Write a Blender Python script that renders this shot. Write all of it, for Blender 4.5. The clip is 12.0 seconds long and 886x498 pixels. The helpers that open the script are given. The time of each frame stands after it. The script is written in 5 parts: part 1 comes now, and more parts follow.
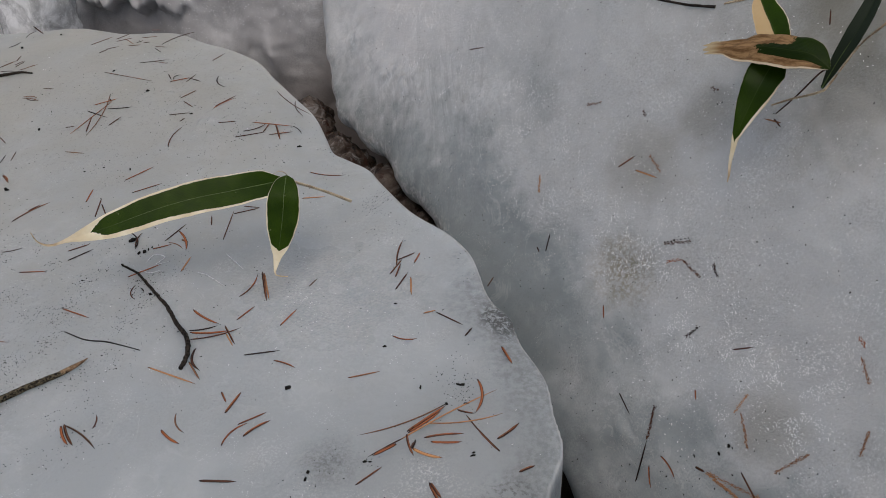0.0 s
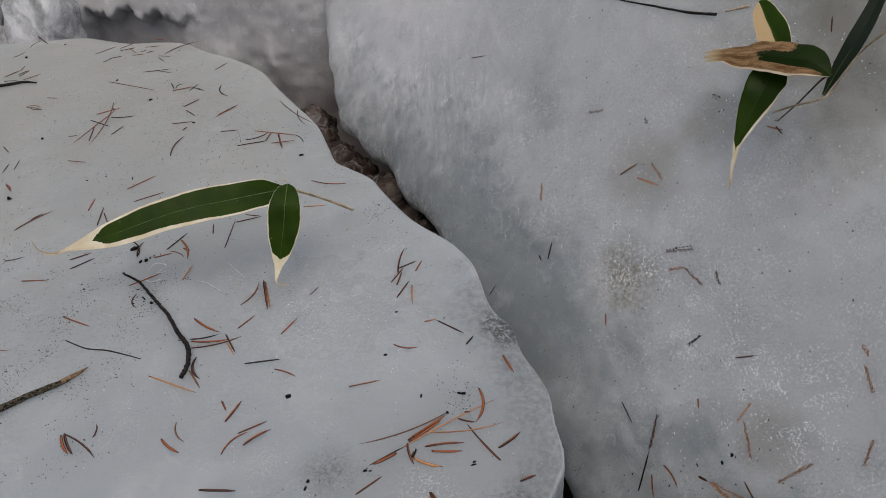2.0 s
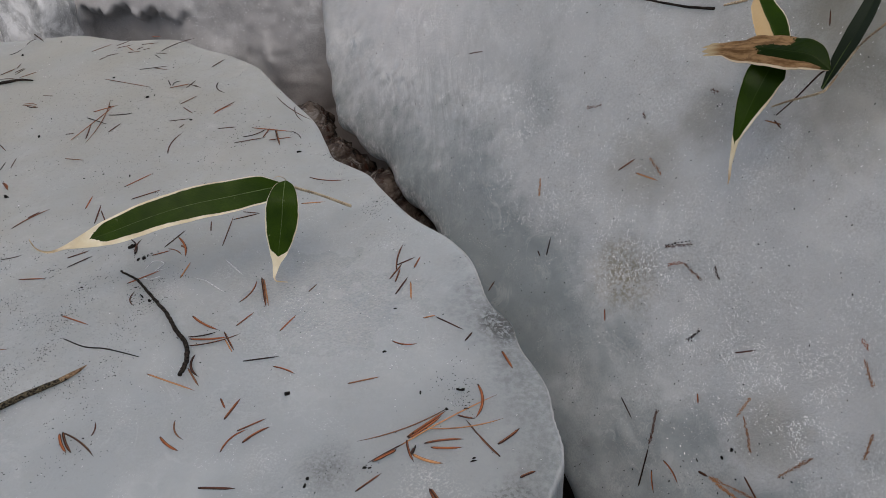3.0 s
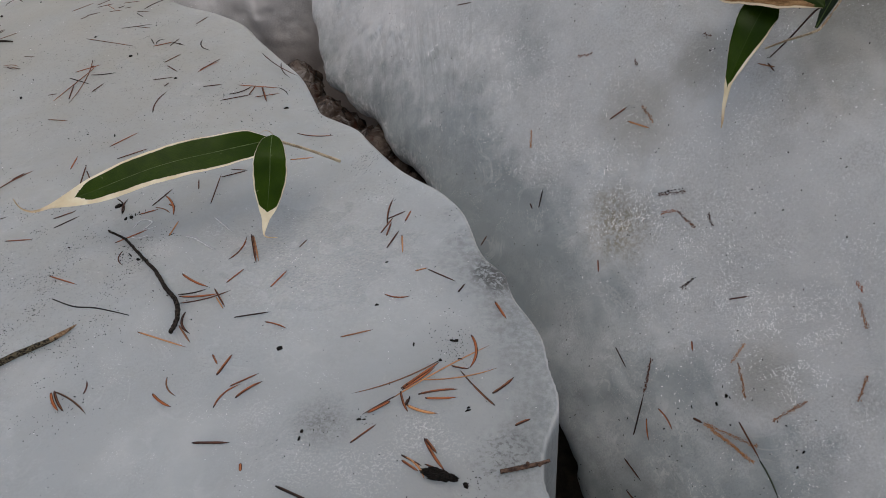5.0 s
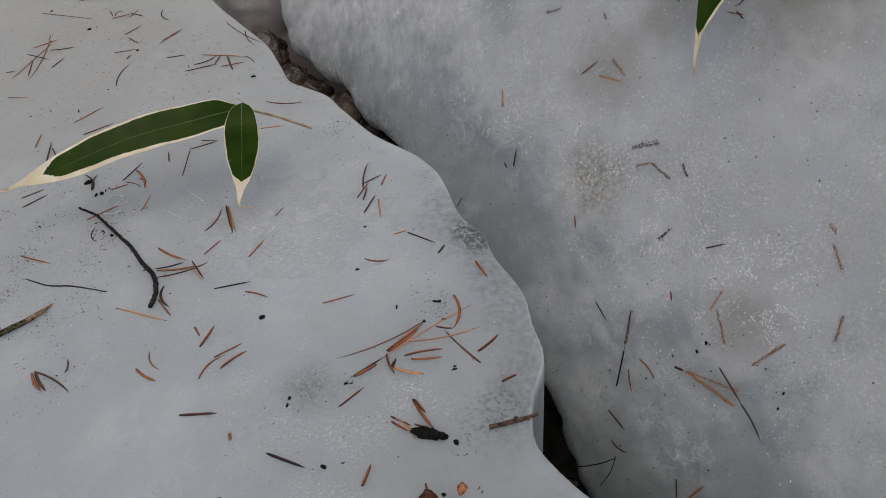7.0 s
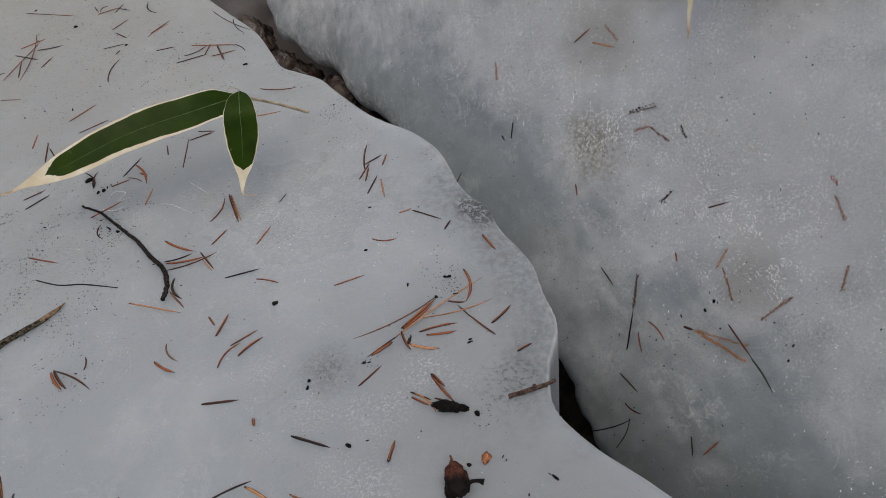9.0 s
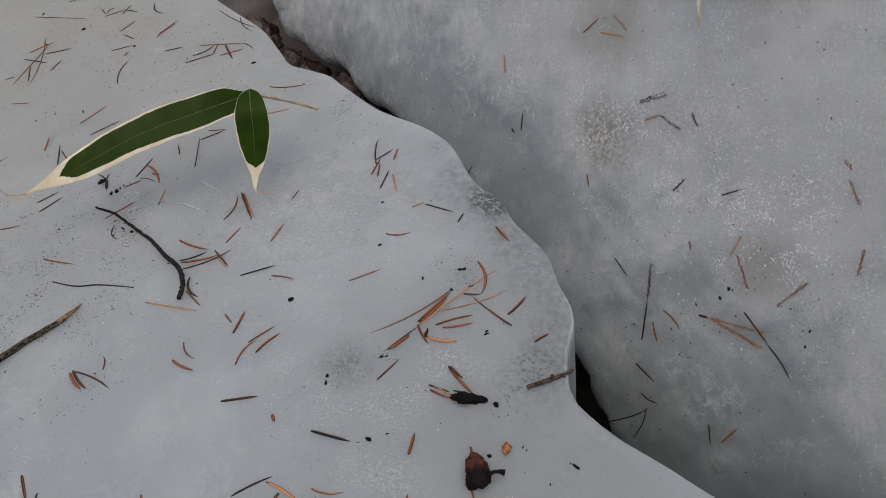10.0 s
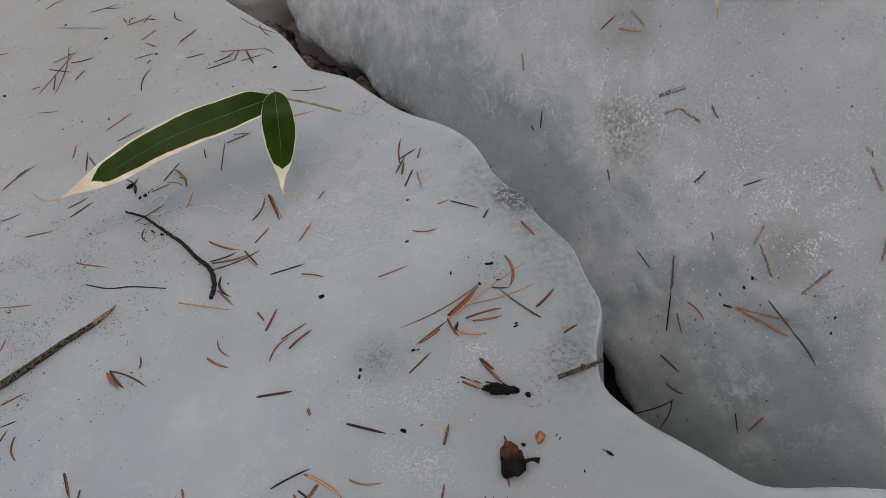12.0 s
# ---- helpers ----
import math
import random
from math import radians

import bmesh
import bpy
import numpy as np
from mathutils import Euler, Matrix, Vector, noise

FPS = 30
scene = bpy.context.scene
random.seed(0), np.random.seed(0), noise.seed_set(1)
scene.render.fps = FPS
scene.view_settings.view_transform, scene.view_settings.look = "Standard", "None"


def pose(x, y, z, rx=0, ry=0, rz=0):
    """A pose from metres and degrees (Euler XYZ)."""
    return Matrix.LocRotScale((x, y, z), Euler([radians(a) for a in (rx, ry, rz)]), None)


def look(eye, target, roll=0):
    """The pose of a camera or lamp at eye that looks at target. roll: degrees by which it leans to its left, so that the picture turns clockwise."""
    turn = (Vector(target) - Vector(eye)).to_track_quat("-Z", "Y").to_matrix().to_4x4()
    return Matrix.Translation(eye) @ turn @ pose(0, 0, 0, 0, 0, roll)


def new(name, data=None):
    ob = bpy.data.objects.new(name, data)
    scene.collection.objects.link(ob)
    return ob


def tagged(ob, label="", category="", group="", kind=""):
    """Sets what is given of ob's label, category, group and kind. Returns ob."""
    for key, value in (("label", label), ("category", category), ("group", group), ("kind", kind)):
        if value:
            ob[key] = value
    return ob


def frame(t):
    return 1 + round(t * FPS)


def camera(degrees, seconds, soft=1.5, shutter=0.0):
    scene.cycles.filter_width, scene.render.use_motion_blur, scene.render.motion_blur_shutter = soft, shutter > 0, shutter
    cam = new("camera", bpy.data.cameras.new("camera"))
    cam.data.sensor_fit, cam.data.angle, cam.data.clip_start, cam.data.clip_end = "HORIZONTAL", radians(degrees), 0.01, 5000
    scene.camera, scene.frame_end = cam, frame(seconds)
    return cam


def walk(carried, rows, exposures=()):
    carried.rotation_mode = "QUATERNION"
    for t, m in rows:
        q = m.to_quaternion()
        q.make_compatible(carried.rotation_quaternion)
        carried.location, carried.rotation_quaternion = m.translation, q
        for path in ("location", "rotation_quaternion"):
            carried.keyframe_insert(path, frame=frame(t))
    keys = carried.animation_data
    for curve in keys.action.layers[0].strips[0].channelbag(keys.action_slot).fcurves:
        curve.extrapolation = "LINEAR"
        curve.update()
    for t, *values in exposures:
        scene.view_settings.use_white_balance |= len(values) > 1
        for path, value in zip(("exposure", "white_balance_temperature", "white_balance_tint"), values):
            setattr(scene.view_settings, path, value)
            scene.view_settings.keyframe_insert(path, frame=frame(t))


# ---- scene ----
cam = camera(56.2, 12.0, soft=0.45)
PATH = [
    (0, (0.12, 0.063, 0.441), (0.04, 1.58, -0.859), 1.8),
    (0.5, (0.121, 0.063, 0.44), (0.038, 1.573, -0.869), 1.9),
    (1, (0.122, 0.064, 0.439), (0.034, 1.581, -0.862), 1.8),
    (1.5, (0.123, 0.064, 0.44), (0.031, 1.589, -0.851), 1.6),
    (2, (0.123, 0.064, 0.44), (0.029, 1.594, -0.845), 1.4),
    (2.5, (0.123, 0.065, 0.439), (0.031, 1.593, -0.848), 1.3),
    (3, (0.123, 0.065, 0.439), (0.033, 1.589, -0.852), 1.2),
    (5, (0.125, 0.063, 0.427), (0.054, 1.535, -0.925), 0.5),
    (5.5, (0.125, 0.063, 0.425), (0.07, 1.517, -0.948), 0.5),
    (6, (0.125, 0.062, 0.424), (0.093, 1.503, -0.962), 0.6),
    (6.5, (0.123, 0.06, 0.424), (0.106, 1.493, -0.971), 0.3),
    (7, (0.119, 0.06, 0.423), (0.121, 1.481, -0.984), -0.1),
    (9, (0.108, 0.056, 0.425), (0.129, 1.439, -1.019), -3.1),
    (9.5, (0.106, 0.055, 0.425), (0.123, 1.436, -1.021), -3.9),
    (10, (0.102, 0.054, 0.424), (0.109, 1.433, -1.025), -4.7),
    (10.5, (0.097, 0.053, 0.422), (0.095, 1.431, -1.027), -5.4),
    (11, (0.095, 0.05, 0.422), (0.078, 1.428, -1.028), -6.2),
    (11.5, (0.092, 0.046, 0.425), (0.076, 1.434, -1.016), -6.5),
    (12, (0.089, 0.044, 0.426), (0.076, 1.434, -1.012), -6.5),
]
walk(cam, [(t, look(eye, target, roll)) for t, eye, target, roll in PATH])

# ---- light ----
world = bpy.data.worlds.new("overcast_sky")
scene.world = world
world.use_nodes = True
wn = world.node_tree
sky = wn.nodes.new("ShaderNodeTexSky")
sky.sky_type, sky.sun_disc = "NISHITA", False
sky.sun_elevation, sky.sun_rotation = radians(70), radians(190)
sky.air_density, sky.dust_density, sky.ozone_density = 1.0, 6.0, 1.0
wn.links.new(sky.outputs[0], wn.nodes["Background"].inputs[0])
wn.nodes["Background"].inputs[1].default_value = 0.082
sun = new("sun", bpy.data.lights.new("sun", "SUN"))
sun.data.energy, sun.data.angle, sun.data.color = 0.85, radians(100), (1.0, 0.985, 0.965)
sun.matrix_world = look((0.0, 0.45, 3.0), (0.1, 0.5, 0))
EXPOSURE = 0.0
scene.view_settings.exposure = EXPOSURE


# ---- materials ----
class Nodes:
    """A short way to write a node material."""

    def __init__(self, name):
        self.mat = bpy.data.materials.new(name)
        self.mat.use_nodes = True
        self.tree = self.mat.node_tree
        self.bsdf = self.tree.nodes["Principled BSDF"]
        self.coord = self.tree.nodes.new("ShaderNodeTexCoord")

    def put(self, socket, value):
        if hasattr(value, "links"):
            self.tree.links.new(value, socket)
        elif isinstance(value, tuple) and len(value) == 3 and socket.type == "RGBA":
            socket.default_value = (*value, 1)
        else:
            socket.default_value = value

    def place(self, scale=(1, 1, 1), shift=(0, 0, 0), turn=0.0, of="Object"):
        n = self.tree.nodes.new("ShaderNodeMapping")
        self.put(n.inputs[0], self.coord.outputs[of])
        n.inputs["Scale"].default_value, n.inputs["Location"].default_value = scale, shift
        n.inputs["Rotation"].default_value = (0, 0, turn)
        return n.outputs[0]

    def noise(self, scale, detail=3.0, rough=0.55, at=None, distort=0.0, colour=False):
        n = self.tree.nodes.new("ShaderNodeTexNoise")
        self.put(n.inputs["Vector"], at or self.coord.outputs["Object"])
        n.inputs["Scale"].default_value, n.inputs["Detail"].default_value = scale, detail
        n.inputs["Roughness"].default_value, n.inputs["Distortion"].default_value = rough, distort
        return n.outputs[1 if colour else 0]

    def cells(self, scale, feature="F1", at=None, out="Distance", random=1.0):
        n = self.tree.nodes.new("ShaderNodeTexVoronoi")
        n.feature = feature
        self.put(n.inputs["Vector"], at or self.coord.outputs["Object"])
        n.inputs["Scale"].default_value, n.inputs["Randomness"].default_value = scale, random
        return n.outputs[out]

    def ramp(self, value, a, b, low=0.0, high=1.0):
        n = self.tree.nodes.new("ShaderNodeMapRange")
        n.interpolation_type = "SMOOTHSTEP"
        for i, v in enumerate((value, a, b, low, high)):
            self.put(n.inputs[i], v)
        return n.outputs[0]

    def math(self, op, a, b=0.0):
        n = self.tree.nodes.new("ShaderNodeMath")
        n.operation = op
        self.put(n.inputs[0], a)
        self.put(n.inputs[1], b)
        return n.outputs[0]

    def mix(self, how_much, a, b):
        n = self.tree.nodes.new("ShaderNodeMix")
        n.data_type = "RGBA"
        for i, v in ((0, how_much), (6, a), (7, b)):
            self.put(n.inputs[i], v)
        return n.outputs[2]

    def bump(self, height, strength, distance, under=None):
        n = self.tree.nodes.new("ShaderNodeBump")
        n.inputs["Strength"].default_value, n.inputs["Distance"].default_value = strength, distance
        self.put(n.inputs["Height"], height)
        if under:
            self.put(n.inputs["Normal"], under)
        return n.outputs[0]

    def near(self, x, y, z, size, edge=0.35):
        """1 within size of a place, fading out with a torn edge: a mask for stains, frost and painted shade or sheen.
        """
        n = self.tree.nodes.new("ShaderNodeVectorMath")
        n.operation = "DISTANCE"
        self.put(n.inputs[0], self.coord.outputs["Object"])
        n.inputs[1].default_value = (x, y, z)
        torn = self.math("ADD", n.outputs["Value"], self.math("MULTIPLY", self.math("SUBTRACT", self.noise(55, 4), 0.5), size * 1.2))
        return self.ramp(torn, size * (1 - edge), size * (1 + edge), 1.0, 0.0)

    def arc(self, centre, radius, width, middle, reach):
        """1 along a curved seam: where a ball round centre cuts the surface, within reach of its middle."""
        n = self.tree.nodes.new("ShaderNodeVectorMath")
        n.operation = "DISTANCE"
        self.put(n.inputs[0], self.coord.outputs["Object"])
        n.inputs[1].default_value = centre
        wavy = self.math("ADD", n.outputs["Value"], self.math("MULTIPLY", self.math("SUBTRACT", self.noise(40, 4, 0.65), 0.5), width * 1.5))
        off = self.math("ABSOLUTE", self.math("SUBTRACT", wavy, radius))
        return self.math("MULTIPLY", self.ramp(off, 0.0, width, 1.0, 0.0), self.near(*middle, reach, 0.6))

    def done(self, colour, rough, **more):
        self.put(self.bsdf.inputs["Base Color"], colour)
        self.put(self.bsdf.inputs["Roughness"], rough)
        for key, value in more.items():
            self.put(self.bsdf.inputs[key.replace("_", " ")], value)
        return self.mat


def ice_material(name, clear, milky, dirt, frost=None, wispy=0.4, grainy=0.3):
    """Cloudy ice. clear, milky: its two colours; dirt: how much fine dirt; frost(m): where it is full of fine bubbles; grainy: how strongly its fine grain shows."""
    m = Nodes(name)
    cloud = m.noise(6, 5, 0.6, distort=0.5)
    fine = m.noise(34, 5, 0.62)
    where = frost(m) if frost else m.ramp(m.noise(11, 4, 0.65, distort=0.4), 0.58, 0.78)
    mixed = m.math("ADD", m.math("ADD", cloud, m.math("MULTIPLY", fine, 0.35)), m.math("MULTIPLY", where, 0.4))
    colour = m.mix(m.ramp(mixed, 0.6, 1.05), clear, milky)
    wisps = m.ramp(m.math("ABSOLUTE", m.math("SUBTRACT", m.noise(17, 5, 0.62, distort=1.5, at=m.place(shift=(5, 3, 1))), 0.5)), 0.0, 0.03, 1.0, 0.0)
    colour = m.mix(m.math("MULTIPLY", wisps, m.ramp(m.noise(23, 2), 0.45, 0.65, 0.0, wispy)), colour, (0.62, 0.64, 0.65))
    mottle = m.ramp(m.noise(620, 3, 0.7, at=m.place(shift=(1, 6, 2))), 0.40, 0.62)
    patchy = m.ramp(m.noise(19, 4, 0.65, at=m.place(shift=(7, 1, 4))), 0.38, 0.66, 0.15, 1.0)
    colour = m.mix(m.math("MULTIPLY", mottle, m.math("MULTIPLY", patchy, grainy)), colour, (0.16, 0.172, 0.176))
    specks = m.ramp(m.noise(900, 2, 0.6, at=m.place(shift=(3, 9, 5))), 0.60, 0.68)
    flakes = m.ramp(m.noise(26, 5, 0.7, distort=0.6, at=m.place(shift=(9, 2, 2))), 0.50, 0.66)
    colour = m.mix(m.math("MULTIPLY", m.math("MULTIPLY", specks, m.math("MAXIMUM", flakes, m.math("MULTIPLY", where, 0.3))), 0.45 + 0.5 * grainy), colour, (0.84, 0.86, 0.87))
    cracks = m.cells(95, "DISTANCE_TO_EDGE", m.mix(0.02, m.coord.outputs["Object"], m.noise(70, 3, colour=True)))
    veins = m.math("MULTIPLY", m.ramp(cracks, 0.0, 0.05, 1.0, 0.0), m.ramp(m.noise(13, 4, 0.6, at=m.place(shift=(4, 5, 8))), 0.56, 0.70, 0.0, 0.35))
    colour = m.mix(m.math("MULTIPLY", veins, m.ramp(m.noise(60, 3), 0.42, 0.62)), colour, (0.70, 0.72, 0.73))
    crystals = m.math("MULTIPLY", m.ramp(m.noise(480, 3, 0.75), 0.55, 0.62), where)
    colour = m.mix(m.math("MULTIPLY", crystals, m.ramp(m.noise(30, 4, 0.65, at=m.place(shift=(6, 6, 2))), 0.45, 0.62, 0.06, 0.6)), colour, (0.84, 0.86, 0.87))
    dusty = m.math("MULTIPLY", m.ramp(m.noise(12, 4, 0.6, at=m.place(shift=(3, 1, 2))), 0.5, 0.75), m.ramp(m.noise(420, 3, 0.75), 0.57, 0.70))
    colour = m.mix(m.math("MULTIPLY", dusty, dirt), colour, (0.07, 0.063, 0.053))
    n = m.bump(m.noise(24, 3), 0.18, 0.008)
    n = m.bump(m.noise(240, 4, 0.7), 0.14, 0.002, n)
    n = m.bump(m.math("MULTIPLY", m.noise(340, 4, 0.7, distort=0.8), where), 0.8, 0.003, n)
    return m, colour, n


def left_ice():
    m, colour, n = ice_material("milky_ice", (0.375, 0.407, 0.424), (0.500, 0.531, 0.544), 0.5, None, 0.16, 0.14)
    # fine dust film, with a warm reflection put into its beige
    film = m.math("MULTIPLY", m.near(-0.36, 0.88, 0.0, 0.36, 0.8), m.ramp(m.noise(14, 4), 0.3, 0.7, 0.5, 0.9))
    colour = m.mix(film, colour, (0.36, 0.36, 0.325))
    dust = m.math("MULTIPLY", m.math("MAXIMUM", m.near(-0.27, 0.79, 0.0, 0.15, 0.8), m.near(-0.20, 0.47, 0.0, 0.07, 0.8)), m.ramp(m.noise(330, 5, 0.8), 0.54, 0.67, 0.0, 0.5))
    colour = m.mix(dust, colour, (0.14, 0.14, 0.13))
    # greyer ice in this corner: shade from the surroundings put into the colour
    colour = m.mix(m.math("MULTIPLY", m.near(0.165, 0.285, 0.01, 0.12, 0.8), 0.75), colour, (0.31, 0.33, 0.334))
    for x, y, size in ((0.098, 0.358, 0.014), (0.121, 0.345, 0.011), (0.083, 0.336, 0.012), (0.068, 0.323, 0.016), (0.030, 0.330, 0.014), (0.054, 0.332, 0.011), (0.046, 0.288, 0.016), (0.068, 0.279, 0.014), (0.115, 0.375, 0.008), (-0.003, 0.367, 0.012), (0.101, 0.353, 0.016), (0.095, 0.468, 0.012), (-0.116, 0.521, 0.014), (-0.016, 0.511, 0.012), (0.049, 0.578, 0.012), (-0.077, 0.541, 0.010)):
        grains = m.ramp(m.noise(640, 3, 0.75, at=m.place(shift=(2, 2, 2))), 0.50, 0.62, 0.0, 0.42)
        colour = m.mix(m.math("MULTIPLY", m.near(x, y, 0.0, size * 0.9, 0.9), grains), colour, (0.68, 0.70, 0.71))
    smudge = m.math("MULTIPLY", m.near(0.039, 0.361, 0.004, 0.015, 0.85), m.ramp(m.noise(500, 4, 0.75), 0.36, 0.66, 0.15, 0.62))
    colour = m.mix(smudge, colour, (0.10, 0.105, 0.105))
    rim = m.tree.nodes.new("ShaderNodeAttribute")
    rim.attribute_name = "to_rim"
    thin = m.ramp(m.math("ADD", rim.outputs["Fac"], m.math("MULTIPLY", m.math("SUBTRACT", m.noise(40, 5, 0.65), 0.5), 0.05)), 0.008, 0.048, 1.0, 0.0)
    thin = m.math("MULTIPLY", thin, m.ramp(m.noise(210, 4, 0.7), 0.35, 0.65, 0.35, 0.95))
    thin = m.math("MULTIPLY", thin, m.near(0.155, 0.43, 0.01, 0.115, 0.35))
    colour = m.mix(m.math("MULTIPLY", thin, 0.9), colour, (0.195, 0.209, 0.216))
    # thin rim highlight, painted as a near-white line
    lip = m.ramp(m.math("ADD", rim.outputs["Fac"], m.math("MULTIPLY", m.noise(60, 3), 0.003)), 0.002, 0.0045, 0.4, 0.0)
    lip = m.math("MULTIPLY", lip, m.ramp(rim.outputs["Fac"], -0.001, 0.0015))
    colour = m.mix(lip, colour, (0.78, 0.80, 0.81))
    glass = m.math("MULTIPLY", m.near(0.144, 0.487, 0.012, 0.018, 0.4), m.ramp(m.noise(200, 5, 0.75, distort=1.0), 0.42, 0.52))
    glass = m.math("MAXIMUM", glass, m.math("MULTIPLY", m.near(0.149, 0.341, 0.011, 0.016, 0.7), m.ramp(m.noise(300, 4, 0.7), 0.48, 0.62, 0.0, 0.6)))
    colour = m.mix(m.math("MULTIPLY", glass, 0.85), colour, (0.055, 0.055, 0.053))
    # sheen of the wet patch, painted as paler colour
    colour = m.mix(m.math("MULTIPLY", m.near(0.012, 0.502, 0.0, 0.075, 0.9), m.ramp(m.noise(330, 3, 0.65), 0.4, 0.65, 0.04, 0.25)), colour, (0.60, 0.62, 0.63))
    wet = m.near(0.012, 0.505, 0.0, 0.062, 0.6)
    n = m.bump(m.math("MULTIPLY", wet, m.cells(430)), 0.5, 0.0018, n)
    return m.done(colour, m.math("SUBTRACT", m.ramp(m.noise(15, 3), 0.35, 0.7, 0.34, 0.5), m.math("MULTIPLY", wet, 0.22)), Normal=n, IOR=1.31, Subsurface_Weight=0.95, Subsurface_Radius=(0.055, 0.060, 0.065), Subsurface_Scale=1.0)


def bank_frost(m):
    """The upper part of the bank is full of bubbles, its foot is clear."""
    n = m.tree.nodes.new("ShaderNodeVectorMath")
    n.operation = "DOT_PRODUCT"
    m.put(n.inputs[0], m.coord.outputs["Object"])
    n.inputs[1].default_value = (0.542, 0.230, 0.983)
    up = m.math("ADD", n.outputs["Value"], m.math("MULTIPLY", m.math("SUBTRACT", m.noise(13, 5, 0.65), 0.5), 0.16))
    return m.math("MULTIPLY", m.math("MAXIMUM", m.ramp(up, 0.18, 0.28), m.near(-0.01, 0.96, 0.02, 0.17, 0.6)), m.ramp(m.noise(8, 4, at=m.place(shift=(2, 8, 1))), 0.3, 0.6, m.ramp(up, 0.36, 0.5, 0.45, 0.2), m.ramp(up, 0.36, 0.5, 1.0, 0.55)))


FLAKY = [(0.287, 0.391, -0.101, 0.018), (0.298, 0.375, -0.098, 0.018), (0.268, 0.418, -0.105, 0.012), (0.288, 0.376, -0.112, 0.012), (0.324, 0.338, -0.101, 0.008), (0.338, 0.329, -0.091, 0.01), (0.314, 0.339, -0.116, 0.008), (0.293, 0.346, -0.135, 0.012), (0.283, 0.428, -0.075, 0.012), (0.235, 0.477, -0.098, 0.012), (0.243, 0.445, -0.118, 0.012), (0.233, 0.494, -0.082, 0.014), (0.25, 0.472, -0.081, 0.014), (0.24, 0.496, -0.07, 0.01), (0.179, 0.614, -0.043, 0.012), (0.224, 0.552, -0.039, 0.012)]


def right_ice():
    m, colour, n = ice_material("bubbly_ice", (0.288, 0.324, 0.338), (0.551, 0.577, 0.592), 0.35, bank_frost, 0.26, 0.26)
    colour = m.mix(m.math("MULTIPLY", m.arc((0.421, 0.545, 0.225), 0.113, 0.007, (0.353, 0.551, 0.135), 0.06), 0.45), colour, (0.66, 0.68, 0.69))
    colour = m.mix(m.math("MULTIPLY", m.arc((0.348, 0.554, 0.131), 0.041, 0.009, (0.375, 0.545, 0.161), 0.05), 0.45), colour, (0.66, 0.68, 0.69))
    colour = m.mix(m.math("MULTIPLY", m.arc((0.188, 0.822, 0.159), 0.103, 0.007, (0.126, 0.829, 0.079), 0.03), 0.45), colour, (0.66, 0.68, 0.69))
    # clear ice at the foot, with the crevice's shade painted into its colour
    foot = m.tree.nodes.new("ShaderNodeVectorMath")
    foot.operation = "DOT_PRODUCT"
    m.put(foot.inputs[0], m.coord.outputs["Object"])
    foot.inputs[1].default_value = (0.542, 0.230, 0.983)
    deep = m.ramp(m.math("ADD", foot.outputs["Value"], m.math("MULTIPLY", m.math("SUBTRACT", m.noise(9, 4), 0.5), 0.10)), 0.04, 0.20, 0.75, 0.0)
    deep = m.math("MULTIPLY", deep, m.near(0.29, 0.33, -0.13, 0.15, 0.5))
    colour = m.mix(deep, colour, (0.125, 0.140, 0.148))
    bright = m.math("MULTIPLY", m.near(0.02, 0.985, 0.06, 0.13, 0.45), m.ramp(m.noise(12, 5, 0.6), 0.3, 0.7, 0.5, 1.0))
    colour = m.mix(bright, colour, (0.71, 0.72, 0.735))
    stain = m.math("MULTIPLY", m.near(0.241, 0.570, -0.005, 0.024, 0.9), m.ramp(m.noise(320, 4, 0.75), 0.40, 0.60, 0.15, 0.9))
    colour = m.mix(stain, colour, (0.29, 0.265, 0.20))
    # brownish stains; the widest paints the shade at the bank's upper right
    for x, y, z, size in ((0.327, 0.430, -0.016, 0.022), (0.254, 0.624, 0.065, 0.03), (0.291, 0.618, 0.112, 0.02), (0.371, 0.567, 0.176, 0.05), (0.36, 0.66, 0.26, 0.12), (0.367, 0.612, 0.207, 0.03), (0.353, 0.631, 0.203, 0.025)):
        colour = m.mix(m.math("MULTIPLY", m.near(x, y, z, size, 0.8), 0.4), colour, (0.22, 0.21, 0.165))
    for x, y, z, size in ((-0.063, 1.009, -0.018, 0.030), (-0.055, 0.986, -0.029, 0.022), (-0.023, 0.944, -0.023, 0.020), (0.016, 0.899, -0.011, 0.022), (0.034, 0.879, -0.004, 0.020), (0.010, 0.894, -0.024, 0.016), (0.046, 0.852, -0.012, 0.016), (0.108, 0.795, 0.021, 0.020), (0.141, 0.768, 0.042, 0.018), (0.083, 0.837, 0.025, 0.014)):
        crusty = m.math("MULTIPLY", m.near(x, y, z, size, 0.9), m.ramp(m.noise(95, 5, 0.75, distort=0.7), 0.42, 0.62))
        colour = m.mix(m.math("MULTIPLY", crusty, 0.6), colour, (0.76, 0.775, 0.79))
    for x, y, z, size in FLAKY:
        flaky = m.math("MULTIPLY", m.near(x, y, z, size, 0.9), m.ramp(m.noise(150, 5, 0.75, distort=1.0), 0.50, 0.60, 0.02, 0.24))
        colour = m.mix(flaky, colour, (0.66, 0.68, 0.69))
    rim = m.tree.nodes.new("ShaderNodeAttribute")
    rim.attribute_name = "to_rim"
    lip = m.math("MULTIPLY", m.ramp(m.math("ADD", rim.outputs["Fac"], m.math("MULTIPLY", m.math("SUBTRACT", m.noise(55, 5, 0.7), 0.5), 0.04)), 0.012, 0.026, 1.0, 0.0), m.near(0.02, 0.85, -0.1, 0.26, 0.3))
